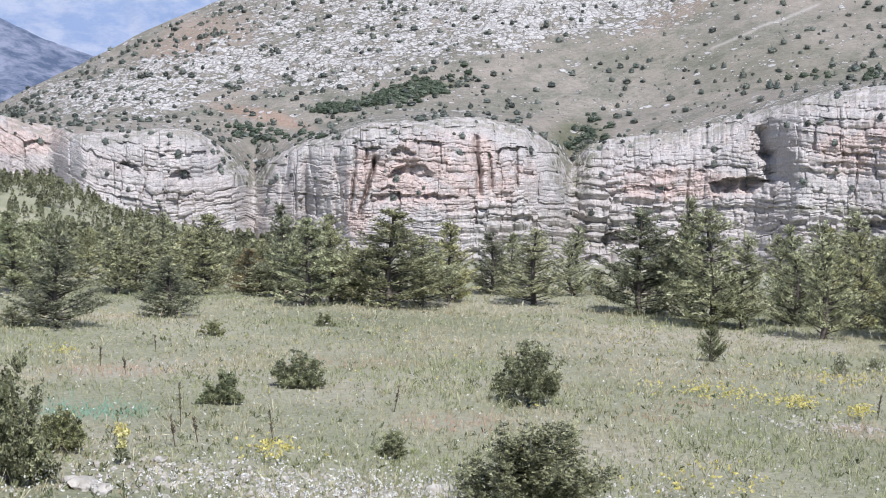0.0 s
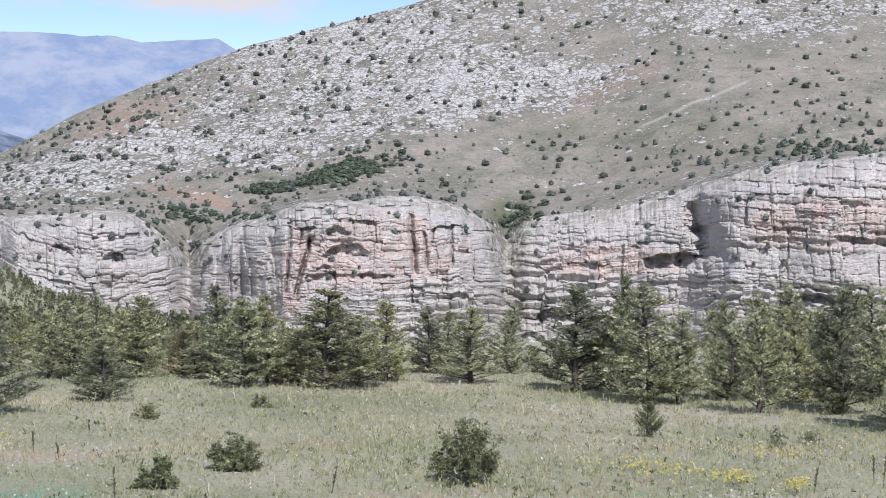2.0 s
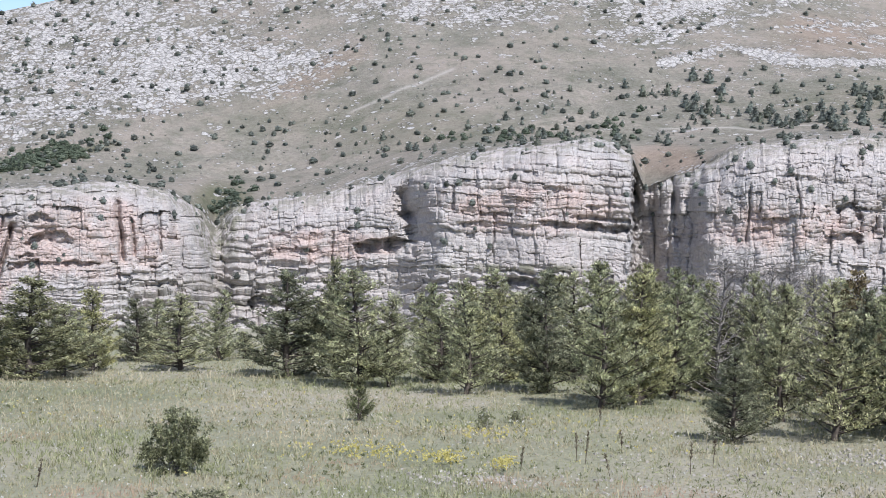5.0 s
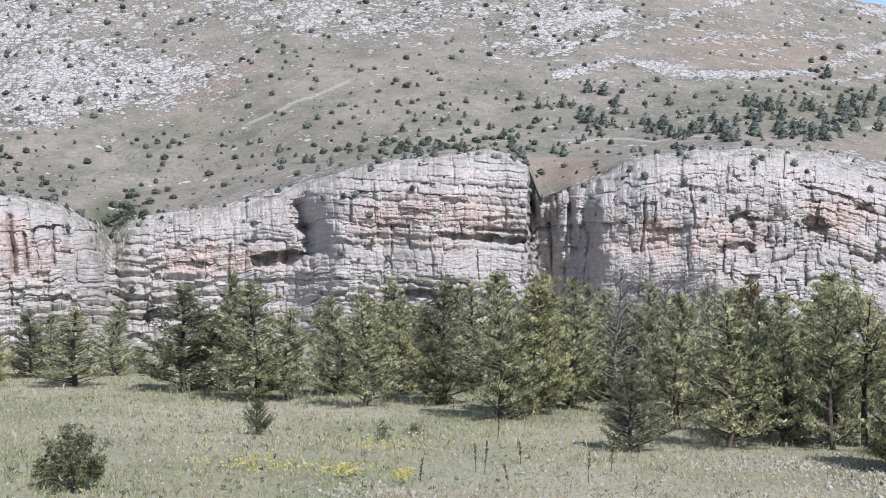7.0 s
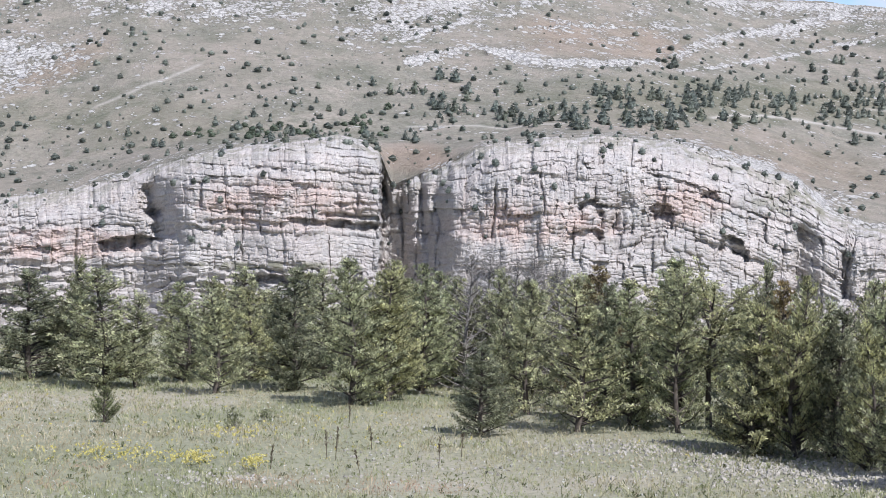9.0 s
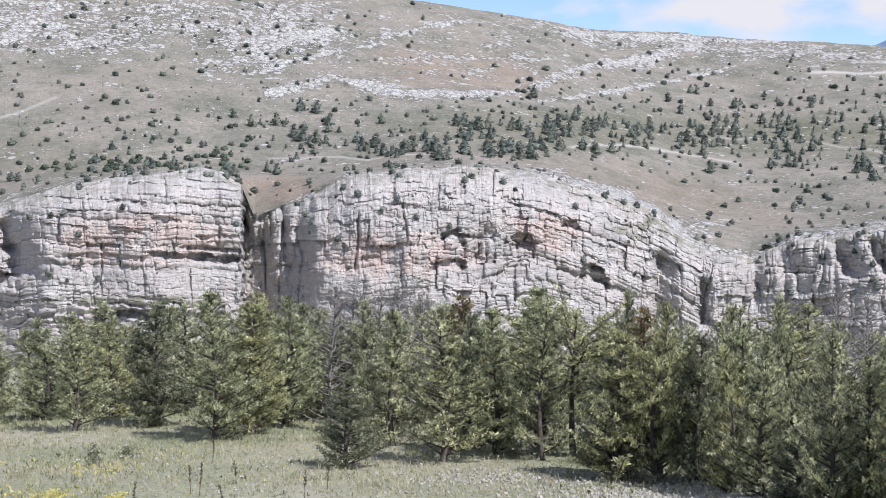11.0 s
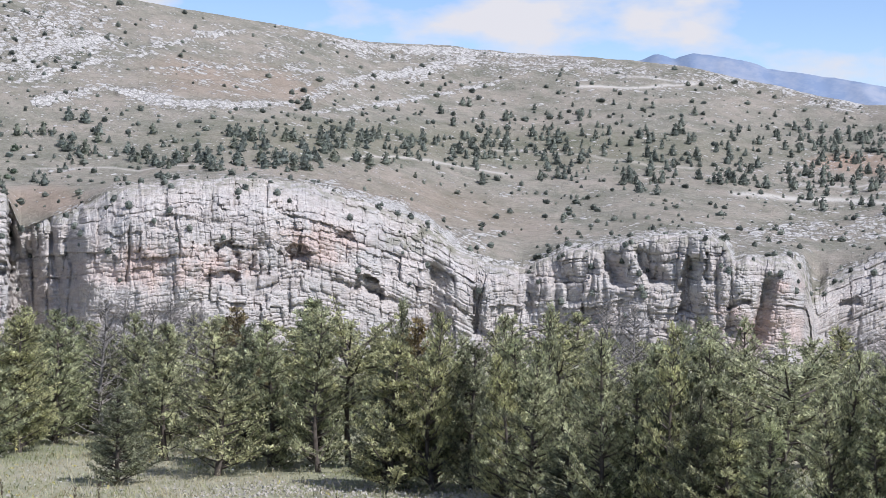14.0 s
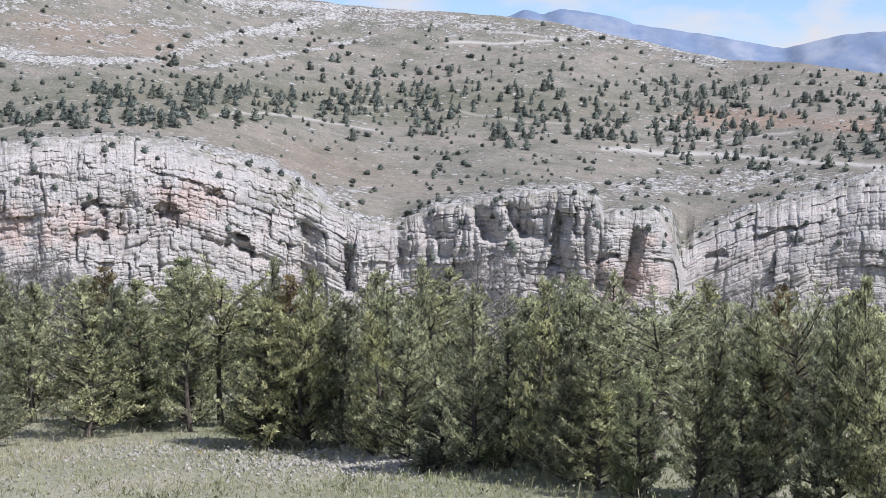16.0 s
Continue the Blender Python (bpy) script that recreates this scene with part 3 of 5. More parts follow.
def build_cliffs():
    az = np.concatenate([np.arange(-27, -16, 0.3), np.arange(-16, 55.5, 0.038), np.arange(55.5, 62, 0.3)])
    v = np.concatenate([[-0.8], np.linspace(0, 1, 178)])
    rim = rim_el(az)
    EL = CLIFF_FOOT + (rim[None, :] - CLIFF_FOOT) * v[:, None]
    AZ = np.broadcast_to(az, EL.shape) + 0.02 * vnoise(EL * 9, az[None, :] * 4, 3)
    below = rim[None, :] - EL
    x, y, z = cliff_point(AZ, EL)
    # a ledge that runs back from the rim under the slope above
    a = np.radians(az)
    rr = np.maximum(np.hypot(x[-1], y[-1]), rim_r(az)) + 7
    cap = np.stack([rr * np.sin(a), rr * np.cos(a), EYE + rr * tan_el(rim - 0.08)], -1)
    tint = np.clip(blob(AZ, EL, -0.2, -3.3, 3.4, 1.4) + blob(AZ, EL, 8.3, -3.6, 2.6, 0.6) * 1.4 + blob(AZ, EL, 15.4, -2.2, 3.4, 1.0) * 0.9 + blob(AZ, EL, -2.9, -4, 0.8, 1.6) * 1.2 + blob(AZ, EL, 24.6, -2.9, 3.0, 0.9)
                   + blob(AZ, EL, -14.5, -2.0, 1.5, 0.7) * 1.4 + blob(AZ, EL, 29.6, -2.1, 1.8, 0.8) + blob(AZ, EL, 45, -5, 2.0, 0.9) + blob(AZ, EL, 46.2, -3.5, 0.7, 0.3) + blob(AZ, EL, 1.3, -3, 0.5, 1.1), 0, 1.2) + 0.34
    scrub = np.clip(sstep(-0.7, -0.1, -below) * 0.7 + blob(AZ, EL, 4.6, -3.0, 0.9, 1.3) + blob(AZ, EL, -6.8, -3.0, 0.9, 0.9) + blob(AZ, EL, 33.5, -2.0, 1.8, 0.5) * 0.7 + blob(AZ, EL, 4.2, -5.2, 3.5, 0.7) * 0.5 + blob(AZ, EL, 14.8, -4.35, 3.6, 0.16) + blob(AZ, EL, 47.1, -3.2, 0.4, 0.9), 0, 1)
    verts = np.concatenate([np.stack([x, y, z], -1), cap[None]], 0)
    tint, scrub = np.concatenate([tint, tint[-1:]], 0), np.concatenate([scrub, scrub[-1:]], 0)
    me = mesh_from("cliff", verts, sheet_faces(*tint.shape), ROCK, False, (("tint", tint), ("scrub", scrub)))
    return tagged(new("cliff", me), "layered pale grey and salmon limestone cliffs", "cliff", kind="structure")


build_cliffs()


# ---- the mountainside above ----
SOFT_AZ = np.arange(-31.0, 71.0, 0.25)
SOFT_EL = smoothed(np.interp(SOFT_AZ, RIM_AZ, RIM_EL), 26)


def hill_point(az, t):
    """A point of the mountainside: bearing, and 0 at the cliff's rim to 1 at the skyline."""
    near = 1 - sstep(0, 0.06, t)
    e0, e1 = np.interp(az, SOFT_AZ, SOFT_EL), sky_el(az)
    start, back, r1 = rim_r(az), np.interp(az, PLAN_AZ, BACK_R), sky_r(az)
    el = e0 + (e1 - e0) * t + (np.interp(az, RIM_AZ, RIM_EL) - 0.09 - e0) * near
    r = start + (np.maximum(back, start) - start) * sstep(0, 0.09, t) + (r1 - back) * t ** 1.1
    z = EYE + r * tan_el(el)
    x, y = r * np.sin(np.radians(az)), r * np.cos(np.radians(az))
    w = sstep(0, 0.12, t) * (1 - 0.9 * sstep(0.9, 1.0, t))
    z = z + w * (3.2 * fbm(x * 0.014, y * 0.014, 1, 3) + 0.8 * fbm(x * 0.09, y * 0.09, 5, 3))
    return x, y, z, el


# beds of rock and pale tracks that cross the slope: bearings, heights, half width, strength
LEDGES = [
    ([19.8, 21.2, 23.2], [4.0, 4.7, 4.95], 0.10, 0.8),
    ([20.0, 22.5, 23.8, 25.1, 27.3, 28.9], [2.85, 3.3, 2.97, 2.66, 2.66, 2.92], 0.13, 1.0),
    ([23.5, 24.7, 25.7, 27.3], [4.68, 4.87, 5.07, 5.2], 0.09, 0.8),
    ([29.5, 31.8, 33.9, 36.1], [2.58, 2.91, 3.29, 3.66], 0.07, 1.0),
    ([29.3, 30.9, 32.4, 35.2], [3.11, 3.7, 3.95, 4.4], 0.16, 0.8),
    ([44.4, 46.8, 48.6], [3.9, 3.35, 2.8], 0.10, 0.9),
    ([19.8, 22.1, 24.1], [3.6, 4.1, 4.6], 0.09, 0.7),
    ([24.0, 27.0, 30.0], [3.9, 4.2, 4.0], 0.06, 0.6),
    ([30.0, 33.0, 38.0], [5.0, 4.8, 4.5], 0.10, 0.7),
]


# dirt tracks: bearings, heights, half width, strength
TRACKS = [
    ([39.0, 40.6, 43.1], [4.15, 3.81, 3.59], 0.035, 0.9),
    ([38.9, 41.1, 43.1], [3.4, 3.42, 3.55], 0.045, 1.0),
    ([44.3, 46.8, 48.9, 54.5], [-0.27, -0.42, -0.51, -0.93], 0.075, 1.0),
    ([46.5, 48.5, 51.0], [0.1, -0.1, 0.25], 0.04, 0.7),
    ([30.7, 32.5, 34.0, 36.6], [0.83, 0.87, 0.63, 0.23], 0.04, 0.8),
    ([20.1, 23.7, 25.7], [0.73, 0.53, 0.73], 0.03, 0.7),
    ([9.2, 10.6, 12.0, 12.9], [0.9, 1.5, 2.2, 2.6], 0.05, 0.5),
    ([36.0, 39.0, 43.0], [1.4, 1.2, 0.7], 0.035, 0.5),
]


def hill_tracks(az, el):
    total = 0
    for line_az, line_el, width, strong in TRACKS:
        e = np.interp(az, line_az, line_el) + 0.04 * fbm(az * 1.4, 2.0, line_az[0], 2)
        inside = sstep(line_az[0] - 0.15, line_az[0] + 0.15, az) * (1 - sstep(line_az[-1] - 0.15, line_az[-1] + 0.15, az))
        total = total + strong * inside * np.exp(-(((el - e) / width) ** 2))
    return np.clip(total, 0, 1)


def hill_rock(az, el):
    rim = np.clip(1.0 - (el - rim_el(az)) / 0.3 + 0.6 * fbm(az * 1.6, el * 2.0, 5, 3), 0, 1)
    az0, el0 = az, el
    az, el = az + 1.6 * fbm(az * 0.5, el * 0.9, 31, 4, 0.6), el + 0.55 * fbm(az * 0.5, el * 0.9, 47, 4, 0.6)
    m = 0.42 * blob(az, el, -1.0, 3.4, 8.0, 3.2, 0.1) + 0.46 * blob(az, el, 4.6, 2.3, 4.6, 1.3, 0.12) + 0.36 * blob(az, el, 13, 5.6, 8, 1.5) + 0.42 * blob(az, el, -7, 0.2, 7, 0.9, 0.1) + 0.4 * blob(az, el, -12, -0.8, 4, 0.7)
    m = m + 0.42 * blob(az, el, 20.5, 5, 2.8, 1.3, 0.35) + 0.36 * blob(az, el, 36, 4.4, 8, 0.4, -0.1) + 0.42 * blob(az, el, 46, 3.3, 3, 0.35, -0.28) + 0.44 * blob(az, el, 49, -1.5, 6, 0.6, 0.1) + 0.44 * blob(az, el, 33, -1.2, 3.4, 0.7, -0.3)
    m = m * (1 - 0.8 * blob(az, el, 9.5, 1.5, 4.2, 0.8, 0.3)) * (1 - 0.7 * blob(az, el, -8.5, 1.4, 1.8, 0.6, 0.3))
    band = 0
    for line_az, line_el, width, strong in LEDGES:
        e = np.interp(az0, line_az, line_el) + 0.05 * fbm(az0 * 2.2, 4.0, line_az[0], 3)
        inside = sstep(line_az[0] - 0.25, line_az[0] + 0.25, az0) * (1 - sstep(line_az[-1] - 0.25, line_az[-1] + 0.25, az0))
        band = band + strong * inside * np.exp(-(((el0 - e) / width) ** 2)) * (0.75 + 0.6 * fbm(az0 * 3, el0 * 3, line_az[-1], 2))
    # thin beds that crop out in lines: steep in the west, level over the spur, sagging in a bowl farther east
    warp = 0.10 * fbm(az0 * 1.5, el0 * 1.5, 71, 3)
    bowl = np.interp(az0, [18, 19.8, 22.5, 25.1, 27.3, 31, 36, 44, 50], [2.2, 3.4, 3.25, 2.66, 2.66, 3.3, 4.0, 3.7, 2.6])
    lines = 0
    for v, run, where in ((el0 - 1.0 * az0, 0.5, blob(az0, el0, 0.5, 3.4, 5.5, 2.4)), (el0 - 0.12 * az0, 0.55, blob(az0, el0, -7, 0.3, 7, 1.6, 0.1) + blob(az0, el0, 6.5, 2.6, 5.5, 1.3, 0.12) + blob(az0, el0, 12, 5.2, 7, 1.4)), (el0 - bowl, 0.6, blob(az0, el0, 26, 4.0, 8.5, 1.7) + 0.8 * blob(az0, el0, 42, 3.6, 9, 0.8, -0.06) + 0.6 * blob(az0, el0, 49, 0.1, 6, 1.1))):
        ridge = 1 - np.abs(vnoise(az0 * run, (v + warp) * 5.5, 12)) * 2.2
        fine = 1 - np.abs(vnoise(az0 * run * 2, (v + warp) * 11.0, 15)) * 2.2
        lines = lines + np.clip(where, 0, 1) * np.clip(np.maximum(ridge, 0.8 * fine), -0.5, 1) * (0.6 + 0.9 * fbm(az0 * 1.2, el0 * 2.2, 77, 3))
    return 0.262 + np.clip(m, 0, 0.46) * 0.30 + np.clip(band, 0, 1) * 0.34 + rim * (0.09 + 0.09 * sstep(31, 34, az0)) + 0.13 * np.clip(lines, -0.35, 1)


def build_hillside():
    az = np.concatenate([np.arange(-29, -17, 0.25), np.arange(-17, 56, 0.06), np.arange(56, 69, 0.25)])
    t = np.concatenate([np.linspace(0, 1, 225), [1.03, 1.25, 1.8]])
    T, AZ = np.meshgrid(t, az, indexing="ij")
    tc = np.minimum(T, 1)
    x, y, z, el = hill_point(AZ, tc)
    back = np.maximum(T - 1, 0)
    a = np.radians(AZ)
    x, y, z = x + back * 500 * np.sin(a), y + back * 500 * np.cos(a), z - np.maximum(back - 0.02, 0) * 130
    rock = hill_rock(AZ, el)
    stone = sstep(0.28, 0.45, rock)
    led = np.floor(z / 2.0 + 0.8 * fbm(x * 0.02, y * 0.02, 3, 3))
    z = z + stone * (1.5 * (hash2(led, led * 0, 4) - 0.5) * (0.5 + fbm(x * 0.06, y * 0.06, 2, 3)) + 2.2 * np.abs(fbm(x * 0.17, y * 0.17, z * 0.3, 4, 0.65))) * (T < 0.985) * (T > 0.01)
    soil = np.clip(blob(AZ, el, -6.4, -1.35, 2.0, 0.22, -0.19) + 0.75 * blob(AZ, el, 20.2, -0.5, 1.7, 0.6) + 0.55 * blob(AZ, el, -8.5, 1.2, 2.4, 0.9, 0.3) + 0.5 * blob(AZ, el, 26.8, 3.6, 3.4, 0.9, -0.1) + 0.35 * blob(AZ, el, 33.5, -0.6, 5, 0.8, -0.2)
                   + 1.5 * blob(AZ, el, 49.3, 0.75, 2.4, 0.4) + 1.2 * blob(AZ, el, 53, 0.5, 1.6, 0.35) + 0.4 * blob(AZ, el, 8, 2.2, 2, 0.6, 0.5), 0, 1) * (0.6 + 0.4 * fbm(x * 0.05, y * 0.05, 3, 3))
    # the blob at -8.2 is a cloud's shadow painted as a dark streak
    green = np.clip(0.75 * blob(AZ, el, -1.6, -0.55, 2.9, 0.2, 0.22) + 0.5 * blob(AZ, el, -8.2, -0.25, 1.7, 0.12, 0.45) + 0.6 * blob(AZ, el, 4.7, -2, 1.2, 0.7) + 0.35 * blob(AZ, el, 35, 1.4, 12, 0.9, -0.02) + 0.2 * blob(AZ, el, 10, 0.6, 6, 1.0), 0, 1)
    me = mesh_from("hillside", np.stack([x, y, z], -1), sheet_faces(*x.shape), HILL, False, (("rock", rock), ("soil", soil), ("green", green), ("track", hill_tracks(AZ, el))))
    return tagged(new("hillside", me), "dry stony mountainside with scattered shrubs", "hillside", kind="structure")


build_hillside()


# ---- far ranges ----
def build_range(az0, az1, profile, dist, depth, mat, seed, label):
    az = np.arange(az0, az1, 0.15)
    t = np.linspace(0, 1, 60)
    T, AZ = np.meshgrid(t, az, indexing="ij")
    top = np.interp(AZ, *profile) + 0.03 * fbm(AZ * 4, 1.0, seed, 3)
    e = -3 + (top + 3) * T
    spur = np.abs(fbm(AZ * 0.45 + T * 1.4, T * 3.0, seed, 3, 0.4))
    r = dist + depth * (T - 1) + depth * 0.3 * spur * (1 - 0.8 * T)
    a = np.radians(AZ)
    me = mesh_from("mountain_range", np.stack([r * np.sin(a), r * np.cos(a), EYE + r * tan_el(e)], -1), sheet_faces(*AZ.shape), mat, True)
    tagged(new("mountain_range", me), label, "mountains", kind="structure")


# blue tones and emission stand in for the air's haze
FAR_HAZE_BLUE = mountain_material("far_haze_blue_range", (0.145, 0.195, 0.29), (0.23, 0.26, 0.325), 0.13, 0.006)
NEAR_HAZE_BLUE = mountain_material("wooded_haze_blue_ridge", (0.06, 0.083, 0.13), (0.17, 0.19, 0.25), 0.1, 0.02)
build_range(-40, 0, ([-40, -22, -13.8, -12.9, -10.8, -10.1, -9.3, -8.1, -6.6, -5.6, -4.9, 0], [3, 4.2, 4.28, 4.38, 4.32, 4.23, 4.29, 4.05, 4.16, 4.22, 3.8, 2.5]), 4400, 900, FAR_HAZE_BLUE, 3, "hazy blue mountain range far off")
build_range(-40, -6, ([-40, -20, -15.3, -13.8, -12.1, -10, -6], [5, 3.0, 2.0, 1.3, 0.7, -0.4, -2]), 2300, 500, NEAR_HAZE_BLUE, 8, "dark wooded mountain ridge in haze")
build_range(38, 80, ([38, 41.1, 41.7, 42.3, 42.9, 44, 45.1, 45.5, 47.8, 50.6, 51.4, 52.7, 54, 60, 70, 80], [4.0, 4.35, 4.6, 4.4, 4.6, 4.45, 4.2, 4.02, 3.67, 3.13, 3.3, 3.56, 3.63, 3.2, 3.6, 2]), 4400, 900, FAR_HAZE_BLUE, 5, "hazy blue mountain range far off")


# ---- plants ----
RNG = np.random.default_rng(7)


def unit(v):
    return v / np.maximum(np.linalg.norm(v, axis=-1, keepdims=True), 1e-9)


def tufts(P, D, size, blades, spread, width, rng):
    """Tufts of leaf or needle blades that spring from the points P along D: vertices and triangles, one island a tuft."""
    n = len(P)
    v = unit(D[:, None, :] + spread * rng.normal(size=(n, blades, 3)))
    ln = size * rng.uniform(0.65, 1.2, (n, blades, 1))
    side = unit(np.cross(v, rng.normal(size=(n, blades, 3)))) * width * rng.uniform(0.7, 1.3, (n, blades, 1))
    tip = P[:, None, :] + v * ln
    verts = np.concatenate([P[:, None, :], (tip + side), (tip - side * 0.6)], 1)
    k = 1 + 2 * blades
    base = np.arange(n)[:, None] * k
    j = np.arange(blades)[None, :]
    faces = np.stack([base + 0 * j, base + 1 + j, base + 1 + blades + j], -1).reshape(-1, 3)
    return verts.reshape(-1, 3), faces


def tube(points, radii, sides=4):
    """A tapered limb along points: vertices and quads."""
    points = np.asarray(points, float)
    d = unit(np.gradient(points, axis=0))
    ref = np.where(np.abs(d[:, 2:3]) > 0.9, [[1.0, 0, 0]], [[0, 0, 1.0]])
    u = unit(np.cross(d, ref))
    w = np.cross(d, u)
    a = np.arange(sides) * 2 * math.pi / sides
    ring = points[:, None, :] + np.asarray(radii)[:, None, None] * (np.cos(a)[None, :, None] * u[:, None, :] + np.sin(a)[None, :, None] * w[:, None, :])
    return ring.reshape(-1, 3), sheet_faces(len(points), sides, True)


def joined(pieces):
    verts, faces, k = [], [], 0
    for v, f in pieces:
        verts.append(v)
        faces.append(f + k)
        k += len(v)
    return np.concatenate(verts), np.concatenate(faces)


def pine_shape(kind, seed):
    """Trunk, limbs and needle tufts of a pine 3 m high and about 1.8 m across."""
    rng = np.random.default_rng(seed)
    H, W = 3.0, 1.9
    bend = rng.normal(size=2) * 0.06
    hs = np.linspace(0, H * 0.97, 9)
    trunk_p = np.stack([bend[0] * np.sin(hs * 1.3), bend[1] * np.sin(hs * 1.7), hs], -1)
    trunk = tube(trunk_p, 0.055 * (1 - hs / H) + 0.008, 7)
    umb = kind == "umbrella"
    lo = 0.42 if umb else (0.07 if kind == "airy" else 0.02)
    limbs, P, D = [], [], []
    h = lo * H
    while h < H * 0.96:
        hn = h / H
        if umb:
            reach = W * 0.62 * math.sqrt(max(0.0, 1 - ((hn - 0.72) / 0.34) ** 2)) + 0.1
        else:
            reach = W / 2 * min(1.0, 1.1 * (1 - hn) ** 0.8) * (0.78 + 0.22 * min(1.0, hn / 0.15)) + 0.04
        for b in range(rng.integers(2, 5) if umb else rng.integers(4, 7) if kind == "airy" else rng.integers(5, 8)):
            a = rng.uniform(0, 2 * math.pi)
            L = reach * rng.uniform(0.6, 1.15)
            rise, curl = (rng.uniform(0.1, 0.4), 0.3) if kind != "dark" else (rng.uniform(0.1, 0.45), 0.3)
            if kind == "young":
                rise, curl = rng.uniform(0.5, 1.1), 0.5
            if hn > 0.75:
                rise += 0.5 * (hn - 0.75) / 0.25
            s = np.linspace(0, 1, 3)
            o = np.array([np.interp(h, hs, trunk_p[:, 0]), np.interp(h, hs, trunk_p[:, 1]), h + rng.uniform(-0.08, 0.08)])
            wig = rng.normal(size=2) * 0.05
            pts = o + np.stack([np.cos(a) * L * s + wig[0] * s * s, np.sin(a) * L * s + wig[1] * s * s, L * (rise * s + curl * s * s)], -1)
            limbs.append(tube(pts, 0.016 * (1 - 0.75 * s) * (0.6 + L), 3))
            step = 0.05 if umb else (0.075 if kind != "airy" else 0.09)
            for q in np.arange(0.28, 1.01, step / max(L, 0.15)):
                c = np.array([np.interp(q, s, pts[:, i]) for i in range(3)])
                tw = 0.04 + 0.34 * L * (1.05 - q)
                for sgn in (-1, 1):
                    aa = a + sgn * rng.uniform(0.5, 1.1)
                    dirn = np.array([math.cos(aa), math.sin(aa), rng.uniform(0.1, 0.8)])
                    for d in np.arange(0.3, 1.01, 0.09 / max(tw, 0.06)):
                        P.append(c + dirn * tw * d + rng.normal(size=3) * 0.02)
                        D.append(dirn * 0.6 + np.array([math.cos(a) * 0.3, math.sin(a) * 0.3, 0.6]))
                P.append(c)
                D.append(np.array([math.cos(a), math.sin(a), 0.8]))
        h += rng.uniform(0.13, 0.2) * (0.75 if hn > 0.6 else 1.0)
    if kind == "bare":
        # a tangle of dead twigs
        for k in range(170):
            v = limbs[int(rng.integers(len(limbs)))][0]
            o = v[int(rng.integers(3, len(v)))]
            d = unit(rng.normal(size=3) + [0, 0, 0.7]) * rng.uniform(0.12, 0.4)
            side = rng.normal(size=3) * 0.05
            limbs.append(tube(np.array([o, o + d * 0.5 + side, o + d]), [0.007, 0.005, 0.003], 3))
    P.append(np.array([trunk_p[-1, 0], trunk_p[-1, 1], H * 0.97]))
    D.append(np.array([0, 0, 1.0]))
    P, D = np.array(P), unit(np.array(D))
    cap = {"airy": 1250, "dark": 2100}.get(kind, 1750)
    # needles gather in brushes at the shoots' ends
    keep = rng.choice(len(P), min(cap, len(P)), replace=False)
    P, D = P[keep], D[keep]
    crown = tufts(P, unit(D + [0, 0, 0.6]), 0.080, 7, 0.7, 0.0135, rng)
    wood = joined(limbs)
    shrink = np.array([1, 1, H / crown[0][:, 2].max()])
    return (trunk[0] * shrink, trunk[1]), (wood[0] * shrink, wood[1]), (crown[0] * shrink, crown[1])


TWIGS = plain_material("grey_twigs", (0.14, 0.13, 0.12), (0.32, 0.30, 0.28), 30)
NEEDLES_DARK = leaf_material("dark_pine_needles", (0.11, 0.12, 0.08), (0.25, 0.262, 0.172), (0.43, 0.437, 0.295))
NEEDLES_FRESH = leaf_material("fresh_pine_needles", (0.10, 0.12, 0.06), (0.20, 0.235, 0.115), (0.33, 0.36, 0.19))
NEEDLES_RUSTY = leaf_material("browning_pine_needles", (0.12, 0.09, 0.05), (0.26, 0.20, 0.11), (0.42, 0.35, 0.2))
PINE_LABELS = {
    "full": "bushy young pine with grey-green needles",
    "airy": "thin young pine with sparse grey needles",
    "dark": "dense dark pine with branches to the ground",
    "umbrella": "older pine with bare trunk and spreading crown",
    "young": "small bright green pine sapling in grass",
    "bare": "dead grey pine with bare twisted branches",
    "rusty": "young pine with browning needles",
}


def make_pine(kind, seed):
    trunk, limbs, crown = pine_shape(kind, seed)
    needles = {"dark": NEEDLES_DARK, "young": NEEDLES_FRESH, "rusty": NEEDLES_RUSTY}.get(kind, NEEDLES)
    ob = new("pine")
    tagged(ob, PINE_LABELS[kind], "pine tree", "pines along the meadow")
    wood = TWIGS if kind == "bare" else BARK
    part("trunk", mesh_from("trunk", *trunk, wood, True), ob)
    part("branchwork", mesh_from("branchwork", *limbs, wood, True), ob, "thin grey-brown limbs")
    if kind != "bare":
        part("crown", mesh_from("crown", *crown, needles), ob)
    ob.location = (0, -40, -30)
    return ob


PINES = {"full": [11, 12, 13], "airy": [21, 22], "dark": [31, 32], "umbrella": [41, 42], "young": [51], "bare": [61, 62], "rusty": [71]}
PINE_FIRST = {}


def put(x, y):
    return Vector((x, y, float(ground_z(np.float64(x), np.float64(y)))))


